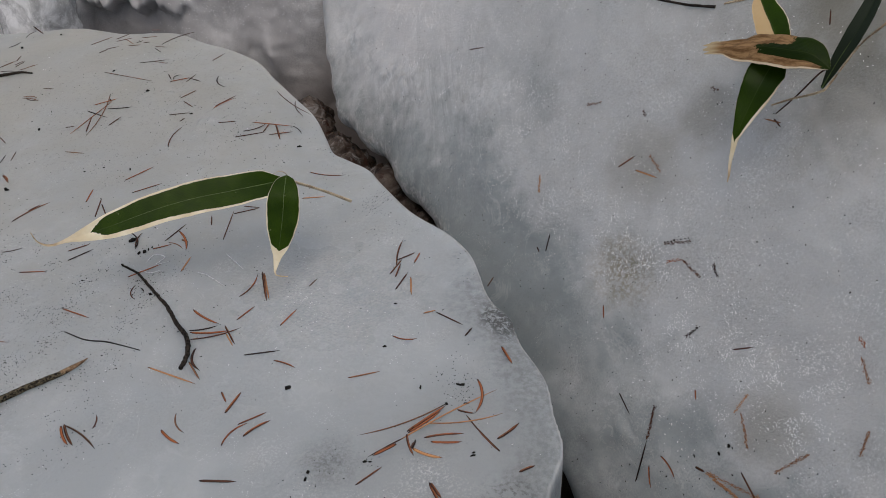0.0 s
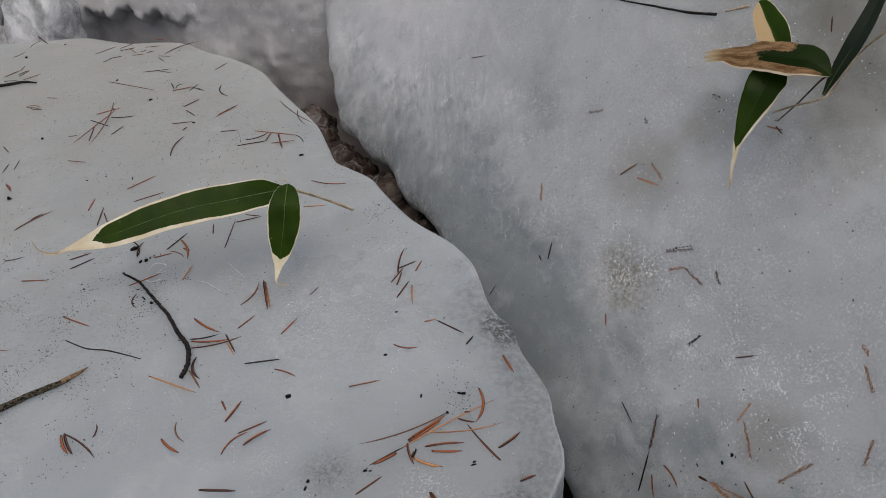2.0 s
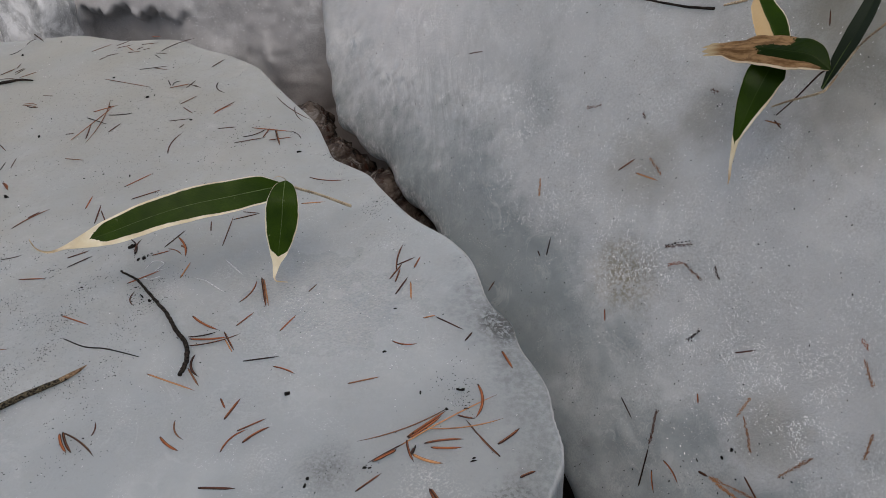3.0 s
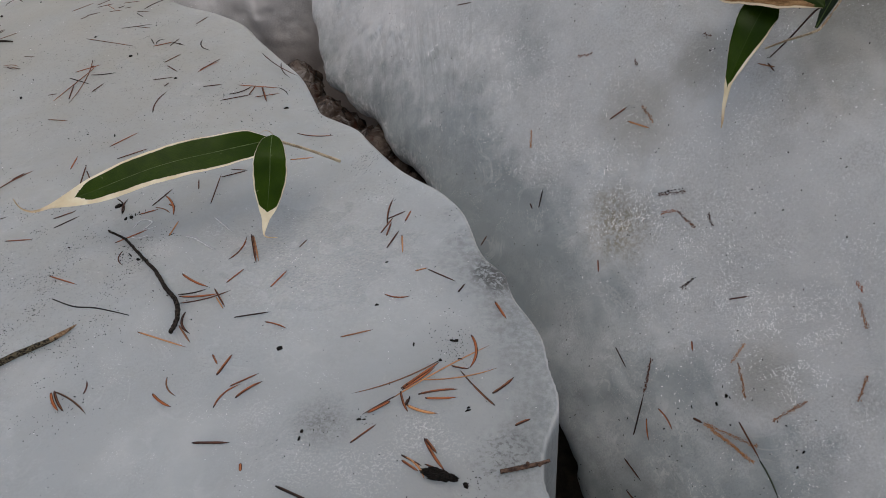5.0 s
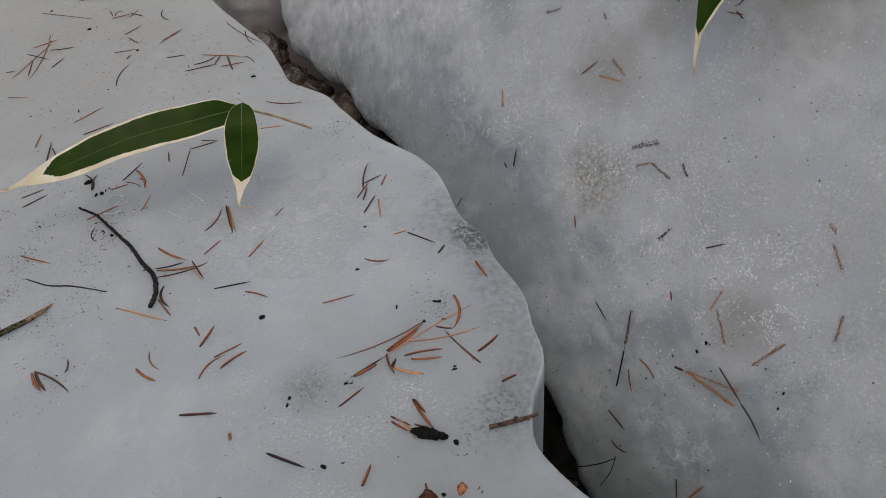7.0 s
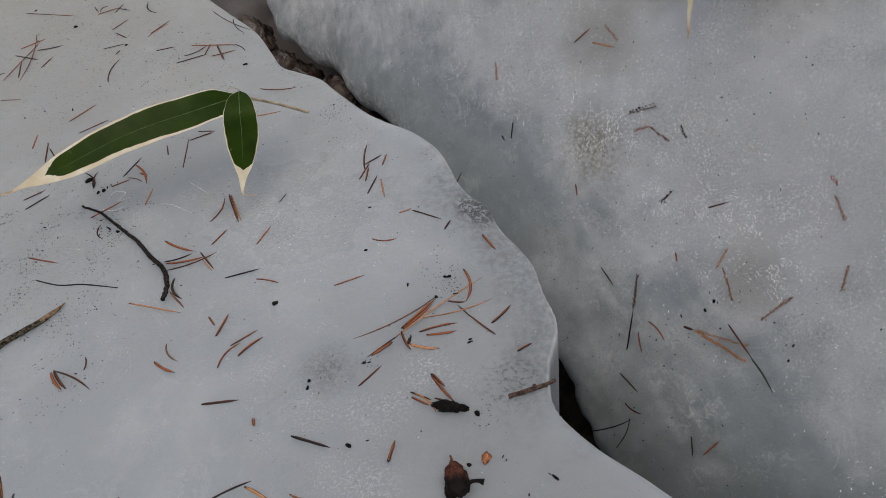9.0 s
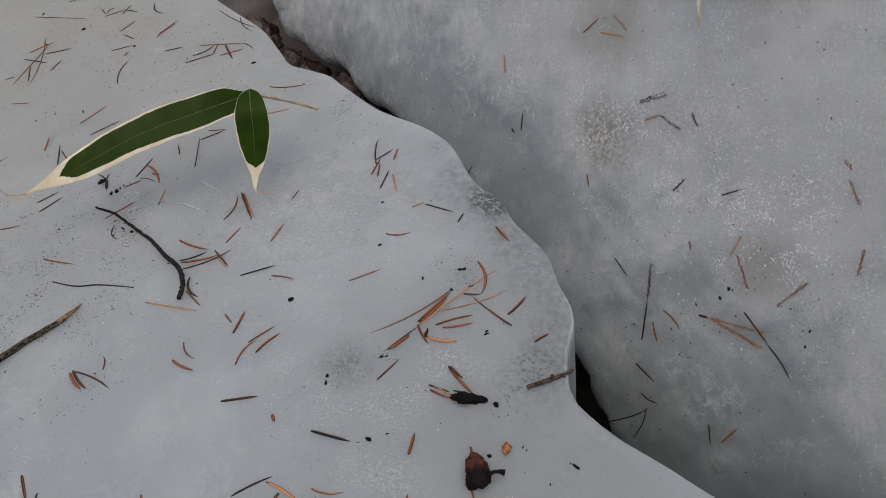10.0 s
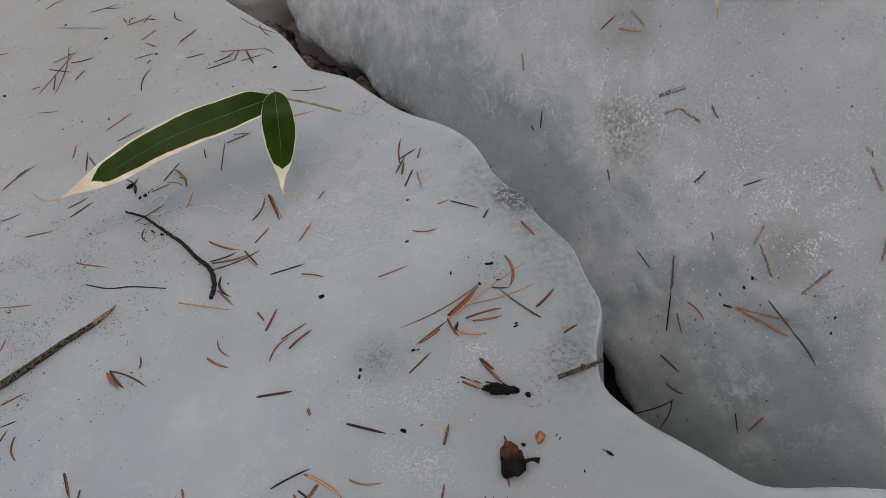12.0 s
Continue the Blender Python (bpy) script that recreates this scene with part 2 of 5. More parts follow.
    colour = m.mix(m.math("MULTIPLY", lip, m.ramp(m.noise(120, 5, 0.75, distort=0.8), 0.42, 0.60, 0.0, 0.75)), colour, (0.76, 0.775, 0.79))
    crust = m.math("MULTIPLY", m.near(0.005, 0.905, 0.035, 0.16, 0.6), m.noise(120, 5, 0.75, distort=0.5))
    ways = []
    for axis in ((0.684, -0.338, 0.646), (0.139, -0.810, -0.570)):
        dot = m.tree.nodes.new("ShaderNodeVectorMath")
        dot.operation = "DOT_PRODUCT"
        m.put(dot.inputs[0], m.coord.outputs["Object"])
        dot.inputs[1].default_value = axis
        ways.append(dot.outputs["Value"])
    lengthwise = m.tree.nodes.new("ShaderNodeCombineXYZ")
    m.put(lengthwise.inputs[0], m.math("MULTIPLY", ways[0], 55.0))
    m.put(lengthwise.inputs[1], m.math("MULTIPLY", ways[1], 9.0))
    flow = m.noise(1.0, 4, 0.6, at=lengthwise.outputs[0], distort=0.4)
    furrow = m.ramp(m.math("ABSOLUTE", m.math("SUBTRACT", flow, 0.5)), 0.0, 0.05, 1.0, 0.0)
    colour = m.mix(m.math("MULTIPLY", m.math("MULTIPLY", furrow, m.near(0.05, 0.80, -0.06, 0.12, 0.5)), 0.22), colour, (0.21, 0.225, 0.232))
    n = m.bump(crust, 0.2, 0.004, n)
    n = m.bump(m.math("MULTIPLY", flow, m.near(0.05, 0.80, -0.06, 0.13, 0.5)), 0.3, 0.005, n)
    return m.done(colour, m.ramp(m.noise(15, 3), 0.35, 0.7, 0.3, 0.48), Normal=n, IOR=1.31, Subsurface_Weight=0.95, Subsurface_Radius=(0.055, 0.060, 0.065), Subsurface_Scale=1.0)


def back_ice():
    m, colour, n = ice_material("shaded_ice", (0.46, 0.455, 0.46), (0.74, 0.745, 0.755), 0.7, None, 0.4, 0.4)
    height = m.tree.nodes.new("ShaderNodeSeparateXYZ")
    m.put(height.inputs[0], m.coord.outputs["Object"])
    # muddy brown lower part, the shade below the overhang included in its colour
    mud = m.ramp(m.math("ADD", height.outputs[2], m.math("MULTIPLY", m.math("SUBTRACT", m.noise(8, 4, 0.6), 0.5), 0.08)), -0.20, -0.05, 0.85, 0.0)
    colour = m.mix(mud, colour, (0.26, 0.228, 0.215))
    return m.done(colour, 0.28, Normal=n, IOR=1.31, Subsurface_Weight=0.5, Subsurface_Radius=(0.02, 0.02, 0.02), Subsurface_Scale=1.0)


def murky_ice():
    m = Nodes("murky_ice")
    c = m.mix(m.ramp(m.noise(22, 5, 0.65, distort=0.9), 0.36, 0.62), (0.030, 0.019, 0.014), (0.135, 0.108, 0.090))
    c = m.mix(m.ramp(m.noise(34, 5, 0.7, distort=1.2, at=m.place(shift=(4, 4, 1))), 0.52, 0.66, 0.0, 0.75), c, (0.27, 0.255, 0.245))
    c = m.mix(m.ramp(m.noise(48, 4, 0.7, distort=1.4, at=m.place(shift=(1, 7, 3))), 0.56, 0.64, 0.0, 0.85), c, (0.040, 0.016, 0.010))
    n = m.bump(m.noise(70, 5, 0.6, distort=0.6), 0.7, 0.008)
    return m.done(c, 0.14, Normal=m.bump(m.noise(300, 4, 0.7), 0.3, 0.002, n), IOR=1.31)


def frosted_ice():
    m = Nodes("frosted_ice")
    c = m.mix(m.ramp(m.noise(26, 5, 0.65, distort=0.8), 0.40, 0.64), (0.44, 0.45, 0.455), (0.86, 0.87, 0.88))
    c = m.mix(m.ramp(m.noise(420, 3, 0.7), 0.58, 0.66, 0.0, 0.5), c, (0.92, 0.93, 0.94))
    n = m.bump(m.noise(120, 4, 0.65), 0.3, 0.004, m.bump(m.noise(40, 3), 0.5, 0.01))
    return m.done(c, 0.14, Normal=n, IOR=1.31, Subsurface_Weight=0.7, Subsurface_Radius=(0.02, 0.02, 0.02), Subsurface_Scale=1.0)


def stone_material():
    m = Nodes("dark_stone")
    c = m.mix(m.ramp(m.noise(120, 5, 0.65), 0.4, 0.65), (0.016, 0.014, 0.012), (0.085, 0.075, 0.065))
    return m.done(c, 0.6, Normal=m.bump(m.noise(160, 5, 0.7), 0.6, 0.003))


def soil_material():
    m = Nodes("wet_soil")
    c = m.mix(m.ramp(m.noise(30, 6, 0.65), 0.35, 0.65), (0.018, 0.013, 0.009), (0.075, 0.058, 0.042))
    n = m.bump(m.noise(90, 6, 0.7), 0.8, 0.006)
    return m.done(c, 0.75, Normal=n)


MILKY, BUBBLY, SHADED, SOIL = left_ice(), right_ice(), back_ice(), soil_material()
MURKY, FROSTED, STONE = murky_ice(), frosted_ice(), stone_material()


# ---- surfaces ----
def lattice(x, y, seed):
    """Smooth noise from -1 to 1 over arrays x and y, one bump a unit."""
    table = np.random.RandomState(seed).uniform(-1, 1, (64, 64))
    i, j = np.floor(x).astype(int), np.floor(y).astype(int)
    u, v = x - i, y - j
    u, v = u * u * u * (u * (u * 6 - 15) + 10), v * v * v * (v * (v * 6 - 15) + 10)
    g = lambda p, q: table[p % 64, q % 64]
    return (g(i, j) * (1 - u) + g(i + 1, j) * u) * (1 - v) + (g(i, j + 1) * (1 - u) + g(i + 1, j + 1) * u) * v


def spline(points, steps=8):
    """A smooth line through the points."""
    p = np.array([points[0], *points, points[-1]], float)
    s = np.linspace(0, 1, steps, endpoint=False)[:, None]
    out = [0.5 * (2 * b + (c - a) * s + (2 * a - 5 * b + 4 * c - d) * s**2 + (3 * b - a - 3 * c + d) * s**3) for a, b, c, d in zip(p, p[1:], p[2:], p[3:])]
    return np.vstack([*out, p[-1:]])


def inside_distance(x, y, ring):
    """How far inside a closed ring each place lies (outside: minus)."""
    best, odd = np.full(x.shape, 9.0), np.zeros(x.shape, bool)
    for (ax, ay), (bx, by) in zip(ring, np.roll(ring, -1, 0)):
        dx, dy = bx - ax, by - ay
        k = np.clip(((x - ax) * dx + (y - ay) * dy) / (dx * dx + dy * dy + 1e-12), 0, 1)
        best = np.minimum(best, np.hypot(x - ax - k * dx, y - ay - k * dy))
        if ay != by:
            odd ^= ((ay > y) != (by > y)) & (x < ax + (y - ay) / (by - ay) * dx)
    return np.where(odd, best, -best)


class Face:
    """A face of ice: a sheet over its own u, v plane with height along its normal, whose rim rolls over and drops."""

    def __init__(self, origin, eu, ev, en, height, rim, radius, depth, grow=0.0, bevel=0.0):
        self.o, self.u, self.v, self.n = (np.array(a, float) for a in (origin, eu, ev, en))
        self.height, self.rim, self.radius, self.depth, self.grow, self.bevel = height, rim, radius, depth, grow, bevel

    def drop(self, u, v):
        d = inside_distance(u, v, self.rim) + self.grow
        r = self.radius
        curl = r - np.sqrt(np.maximum(r * r - np.clip(r - d, 0, r) ** 2, 0))
        bevel = self.bevel * np.clip(0.05 - d, 0, 0.05) ** 1.5 / 0.22 * np.clip((v - 0.62) / 0.1, 0, 1)
        return np.minimum(curl + bevel + np.maximum(-d, 0) * 14, self.depth), d

    def at(self, u, v, up=0.0, drop=True):
        """The world place of u, v, raised by up."""
        u, v = np.atleast_1d(np.asarray(u, float)), np.atleast_1d(np.asarray(v, float))
        h = self.height(u, v) - (self.drop(u, v)[0] if drop else 0) + up
        return self.o + u[:, None] * self.u + v[:, None] * self.v + h[:, None] * self.n

    def mesh(self, name, us, vs, material):
        uu, vv = (a.ravel() for a in np.meshgrid(us, vs, indexing="ij"))
        drop, d = self.drop(uu, vv)
        places = self.o + uu[:, None] * self.u + vv[:, None] * self.v + (self.height(uu, vv) - drop)[:, None] * self.n
        nv = len(vs)
        i, j = np.meshgrid(np.arange(len(us) - 1), np.arange(nv - 1), indexing="ij")
        a = (i * nv + j).ravel()
        quads = np.stack([a, a + nv, a + nv + 1, a + 1], 1)
        if np.dot(np.cross(self.u, self.v), self.n) < 0:
            quads = quads[:, ::-1]
        quads = quads[(drop[quads] < self.depth).any(1)]
        used, index = np.unique(quads, return_inverse=True)
        me = bpy.data.meshes.new(name)
        me.from_pydata(places[used].tolist(), [], index.reshape(quads.shape).tolist())
        me.shade_smooth()
        me.attributes.new("to_rim", "FLOAT", "POINT").data.foreach_set("value", d[used].astype(np.float32))
        me.materials.append(material)
        return new(name, me)


# the near slab: almost level, its rim winding along the crevice
RIM_A = [(-0.9500, 0.9400), (-0.6000, 0.9450), (-0.4680, 0.9510), (-0.3890, 0.9650), (-0.3490, 0.9610), (-0.3050, 0.9490), (-0.2520, 0.9503), (-0.2079, 0.9205),
         (-0.1736, 0.9039), (-0.1362, 0.8739), (-0.1122, 0.8421), (-0.0810, 0.8045), (-0.0542, 0.7712), (-0.0367, 0.7355), (-0.0235, 0.7070), (-0.0054, 0.6930),
         (0.0142, 0.6786), (0.0272, 0.6584), (0.0536, 0.6197), (0.0699, 0.6030), (0.0904, 0.5855), (0.1033, 0.5693), (0.1130, 0.5531)]
RIM_B = [(0.1194, 0.5345), (0.1250, 0.5153), (0.1323, 0.5008), (0.1443, 0.4877), (0.1480, 0.4754), (0.1525, 0.4627), (0.1625, 0.4452), (0.1695, 0.4283),
         (0.1729, 0.4053), (0.1781, 0.3801), (0.1694, 0.3535), (0.1672, 0.3366), (0.1680, 0.3215), (0.1740, 0.3083), (0.1893, 0.2895), (0.2097, 0.2706),
         (0.2295, 0.2506), (0.2387, 0.2438), (0.2526, 0.2398), (0.2974, 0.2317), (0.4200, 0.2000)]
rim_left = np.vstack([spline(RIM_A + RIM_B, 6), spline([(0.62, 0.10), (0.78, -0.14), (0.70, -0.46), (0.44, -0.72), (0.02, -0.84), (-0.44, -0.80), (-0.92, -0.66), (-1.22, -0.36), (-1.36, 0.06), (-1.30, 0.50), (-1.14, 0.84)], 6)])


def left_height(x, y):
    return -0.006 + 0.07 * x + 0.02 * y + 0.004 * lattice(x * 7 + 3, y * 7, 1) + 0.0012 * lattice(x * 24, y * 24 + 5, 2)


near_face = Face((0, 0, 0), (1, 0, 0), (0, 1, 0), (0, 0, 1), left_height, rim_left, 0.0055, 0.36, 0.005, 0.13)

# the far slab: a steep bank across the crevice
RIM_C = [(-0.95, -0.390), (-0.70, -0.398), (-0.591, -0.400), (-0.540, -0.401), (-0.484, -0.402), (-0.436, -0.396), (-0.410, -0.374), (-0.376, -0.352), (-0.343, -0.317), (-0.313, -0.300),
         (-0.285, -0.291), (-0.257, -0.263), (-0.226, -0.242), (-0.12, -0.20), (0.0, -0.150), (0.063, -0.131), (0.089, -0.128), (0.102, -0.126), (0.2, -0.118), (0.55, -0.10)]
ragged = spline(RIM_C, 12)
ragged[:, 1] += 0.004 * lattice(ragged[:, 0] * 45, ragged[:, 0] * 0 + 0.5, 61) + 0.002 * lattice(ragged[:, 0] * 160, ragged[:, 0] * 0 + 3.5, 62)
rim_right = np.vstack([ragged, spline([(0.72, 0.02), (0.74, 0.22), (0.62, 0.44), (0.30, 0.56), (-0.10, 0.60), (-0.55, 0.58), (-0.92, 0.50), (-1.10, 0.26), (-1.14, -0.06), (-1.06, -0.32)], 6)])


def right_height(a, b):
    flutes = 0.003 * lattice(a * 40, b * 7, 15) / (1 + np.exp((b + 0.10 - 0.56 * a) / 0.03))
    crust = 0.004 * np.abs(lattice(a * 75, b * 75, 16)) * np.exp(-(((a - 0.12) / 0.05) ** 2 + ((b + 0.035) / 0.03) ** 2)) + 0.003 * np.abs(lattice(a * 60, b * 60, 17)) * np.exp(-(((a - 0.02) / 0.04) ** 2 + ((b + 0.07) / 0.03) ** 2))
    ridge = 0.006 * np.abs(lattice(a * 55, b * 55, 18)) * np.exp(-(((a + 0.49) / 0.035) ** 2 + ((b + 0.335) / 0.02) ** 2)) + 0.004 * np.abs(lattice(a * 65, b * 65, 19)) * np.exp(-(((a + 0.40) / 0.06) ** 2 + ((b + 0.255 - 0.9 * (a + 0.40)) / 0.02) ** 2))
    return flutes + crust + ridge + 0.007 * lattice(a * 5 + 9, b * 5, 3) + 0.0016 * lattice(a * 26, b * 26 + 5, 4) + 0.0006 * lattice(a * 90, b * 90, 5)


far_face = Face((0.286, 0.475, -0.031), (0.217, -0.8431, -0.492), (0.6636, -0.2423, 0.7078), (-0.7159, -0.4801, 0.5069), right_height, rim_right, 0.025, 0.75, 0.010)


def steps(*runs):
    """Grid lines: runs of (from, to, step)."""
    return np.unique(np.concatenate([np.arange(a, b, s) for a, b, s in runs]).round(5))


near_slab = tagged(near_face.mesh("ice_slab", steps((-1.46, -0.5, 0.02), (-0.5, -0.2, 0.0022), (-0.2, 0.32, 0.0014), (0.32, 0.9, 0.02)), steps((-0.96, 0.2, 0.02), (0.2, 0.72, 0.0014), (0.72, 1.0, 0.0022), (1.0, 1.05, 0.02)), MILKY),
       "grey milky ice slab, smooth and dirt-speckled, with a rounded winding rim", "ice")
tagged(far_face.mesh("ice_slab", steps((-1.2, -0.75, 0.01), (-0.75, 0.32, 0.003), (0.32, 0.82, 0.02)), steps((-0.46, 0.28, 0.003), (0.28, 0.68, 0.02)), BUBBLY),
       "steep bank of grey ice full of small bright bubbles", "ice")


# ---- ground and the ice behind ----
def back_height(x, z):
    edge = np.interp(x, (-0.46, -0.44, -0.31, -0.22, -0.17, -0.13), (-0.40, -0.057, -0.053, -0.064, -0.085, -0.14)) + 0.012 * lattice(x * 70, x * 0 + 2.5, 13) + 0.006 * lattice(x * 190, x * 0 + 7.5, 14)
    shelf = np.interp(x, (-0.34, -0.27), (0.035, 0.0)) / (1 + np.exp(-np.clip((z - edge) / 0.002, -30, 30)))
    drip = 0.018 * np.exp(-((x + 0.170 + 0.25 * (z + 0.10)) / 0.010) ** 2) * np.clip(1 - np.abs(z + 0.105) / 0.04, 0, 1)
    return shelf + drip - np.interp(x, (-0.34, -0.27), (0.030, 0.0)) + 0.03 * lattice(x * 4, z * 4 + 2, 6) + 0.005 * lattice(x * 16, z * 16, 7) + 0.002 * np.abs(lattice(x * 38 + 9 * z, z * 24 + 4 * x, 12)) + 0.0012 * lattice(x * 90, z * 90, 8)


rim_back = np.vstack([spline([(-1.05, -0.40), (-0.5, -0.46), (0.1, -0.45), (0.6, -0.42), (0.70, -0.1), (0.62, 0.22), (0.3, 0.34), (-0.1, 0.30), (-0.5, 0.36), (-0.9, 0.30), (-1.12, 0.05)], 5)])
back_face = Face((0.0, 1.12, 0.0), (1, 0, 0), (0, 0.30, 0.954), (0, -0.954, 0.30), back_height, rim_back, 0.05, 0.4)
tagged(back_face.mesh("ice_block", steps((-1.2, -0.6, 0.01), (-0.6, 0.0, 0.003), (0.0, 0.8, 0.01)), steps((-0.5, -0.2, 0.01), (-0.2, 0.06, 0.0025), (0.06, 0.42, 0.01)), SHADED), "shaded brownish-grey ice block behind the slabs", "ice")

ground_face = Face((0, 0, -0.30), (1, 0, 0), (0, 1, 0), (0, 0, 1),
                   lambda x, y: np.where(np.hypot(x, y - 0.5) < 1.5, 0.03 * lattice(x * 9, y * 9, 9) + 0.012 * lattice(x * 35, y * 35, 10), 0.0),
                   np.array([(-900, -900), (900, -900), (900, 900), (-900, 900)]), 0.01, 1.0)
far_steps = ((-600, -100, 100), (-100, -10, 15), (-10, -1, 1), (-1, 1.4, 0.012), (1.4, 10, 1), (10, 100, 15), (100, 700, 100))
tagged(ground_face.mesh("ground", steps(*far_steps), steps(*far_steps), SOIL), "dark wet soil with rotting debris", "ground", kind="structure")


# ---- things ----
def part(name, bm, material, parent=None, label=""):
    """Links a bmesh as one mesh object, under a thing if given."""
    me = bpy.data.meshes.new(name)
    bm.to_mesh(me)
    bm.free()
    me.shade_smooth()
    me.materials.append(material)
    ob = new(name, me)
    ob.parent = parent
    return tagged(ob, label)


def tube(bm, points, radii, sides=8, flat=1.0, knots=0.0, seed=0):
    """A closed tube along the points, with a radius at each; flat squeezes it along z, knots makes it bumpy."""
    pts, rnd, rings = [Vector(p) for p in points], random.Random(seed), []
    for i, p in enumerate(pts):
        way = (pts[min(i + 1, len(pts) - 1)] - pts[max(i - 1, 0)]).normalized()
        up = Vector((0, 0, 1)) if abs(way.z) < 0.9 else Vector((1, 0, 0))
        side = way.cross(up).normalized()
        up = side.cross(way)
        ring = []
        for k in range(sides):
            a = 2 * math.pi * k / sides
            r = radii[i] * (1 + knots * rnd.uniform(-1, 1))
            ring.append(bm.verts.new(p + side * (r * math.cos(a)) + up * (r * flat * math.sin(a))))
        rings.append(ring)
    for a, b in zip(rings, rings[1:]):
        for k in range(sides):
            bm.faces.new((a[k], a[(k + 1) % sides], b[(k + 1) % sides], b[k]))
    bm.faces.new(rings[0][::-1])
    bm.faces.new(rings[-1])
    return bm


def lump(size, seed, rough=0.25, detail=3, sharp=1.0):
    """A bmesh of an uneven lump of the given size, its foot at 0."""
    bm = bmesh.new()
    bmesh.ops.create_icosphere(bm, subdivisions=detail, radius=0.5)
    off = Vector((seed * 3.7, seed * 1.3, seed * 2.1))
    for v in bm.verts:
        n = noise.noise(v.co * 2.2 + off) + 0.5 * noise.noise(v.co * 5 * sharp + off) + 0.25 * noise.noise(v.co * 11 * sharp + off)
        v.co *= 1 + rough * n * 1.6
        v.co = Vector((v.co.x * size[0], v.co.y * size[1], (v.co.z + 0.32) * size[2]))
    return bm


# -- materials of the things
def needle_material(name, light, deep, edge):
    """A dry needle: a lit middle and dark outlines painted into its colour, dark ends. light, deep: its colours; edge:
    the pale streak along it, a painted highlight.
    """
    m = Nodes(name)
    info = m.tree.nodes.new("ShaderNodeObjectInfo")
    split = []
    for key in ("across", "along"):
        n = m.tree.nodes.new("ShaderNodeAttribute")
        n.attribute_name = key
        split.append(n.outputs["Fac"])
    across, along = split
    grain = m.noise(1.0, 3, at=m.place((90, 1500, 1500)))
    c = m.mix(m.ramp(m.math("ADD", grain, m.math("MULTIPLY", m.math("SUBTRACT", info.outputs["Random"], 0.5), 0.5)), 0.25, 0.7), deep, light)
    c = m.mix(m.ramp(m.math("ABSOLUTE", m.math("SUBTRACT", across, 0.25)), 0.0, 0.25, 0.6, 0.0), c, edge)
    side = m.math("ABSOLUTE", m.math("ADD", across, m.math("MULTIPLY", m.math("SUBTRACT", info.outputs["Random"], 0.5), 0.5)))
    c = m.mix(m.ramp(side, 0.55, 0.95, 0.0, 0.95), c, deep)
    ends = m.math("MAXIMUM", m.ramp(along, 0.02, 0.10, 0.9, 0.0), m.ramp(along, 0.88, 0.97, 0.0, 0.75))
    c = m.mix(ends, c, tuple(0.4 * v for v in deep))
    return m.done(c, m.ramp(info.outputs["Random"], 0, 1, 0.4, 0.6), Normal=m.bump(grain, 0.5, 0.0004), Specular_IOR_Level=0.25)


RUST = needle_material("rust_needle", (0.30, 0.088, 0.030), (0.030, 0.010, 0.006), (0.56, 0.24, 0.095))
ORANGE = needle_material("orange_needle", (0.50, 0.24, 0.10), (0.16, 0.060, 0.025), (0.72, 0.46, 0.26))
BROWN = needle_material("brown_needle", (0.20, 0.09, 0.045), (0.045, 0.022, 0.014), (0.40, 0.23, 0.13))
DARK = needle_material("dark_needle", (0.085, 0.032, 0.018), (0.008, 0.005, 0.004), (0.15, 0.065, 0.036))
GREEN = needle_material("green_needle", (0.07, 0.085, 0.05), (0.02, 0.03, 0.02), (0.16, 0.17, 0.10))


def bark_material(name, light, deep, scale):
    m = Nodes(name)
    scales = m.cells(scale)
    c = m.mix(m.ramp(m.math("ADD", m.noise(850, 4, 0.7), m.math("MULTIPLY", scales, 0.35)), 0.55, 0.8), deep, light)
    return m.done(c, 0.75, Normal=m.bump(scales, 0.9, 0.0015, m.bump(m.noise(600, 4), 0.5, 0.0006)), Specular_IOR_Level=0.2)


BLACK_BARK = bark_material("black_bark", (0.040, 0.031, 0.024), (0.003, 0.0025, 0.002), 500)
GREY_BARK = bark_material("grey_bark", (0.13, 0.11, 0.07), (0.006, 0.005, 0.004), 560)
TWIG_BARK = bark_material("twig_bark", (0.12, 0.076, 0.056), (0.03, 0.019, 0.014), 300)
BARE_WOOD = bark_material("bare_wood", (0.36, 0.25, 0.15), (0.15, 0.09, 0.05), 260)
STRAW = bark_material("straw_stalk", (0.60, 0.50, 0.35), (0.36, 0.27, 0.18), 90)
CRUMB = bark_material("wet_crumb", (0.011, 0.008, 0.006), (0.002, 0.002, 0.0015), 700)
FLAKE = bark_material("orange_flake", (0.48, 0.20, 0.09), (0.22, 0.08, 0.035), 300)


def pod_material():
    m = Nodes("pod_skin")
    split = m.tree.nodes.new("ShaderNodeSeparateXYZ")
    m.put(split.inputs[0], m.coord.outputs["Object"])
    rot = m.ramp(m.math("ADD", split.outputs[1], m.math("MULTIPLY", m.math("SUBTRACT", m.noise(150, 4), 0.5), 0.008)), -0.001, 0.003)
    c = m.mix(rot, m.mix(m.noise(200, 4), (0.002, 0.0015, 0.0015), (0.014, 0.010, 0.008)), m.mix(m.ramp(m.noise(260, 5, 0.7), 0.35, 0.65), (0.035, 0.012, 0.008), (0.125, 0.048, 0.030)))
    return m.done(c, 0.55, Normal=m.bump(m.noise(220, 4, 0.7), 0.6, 0.002), Specular_IOR_Level=0.12)


POD = pod_material()


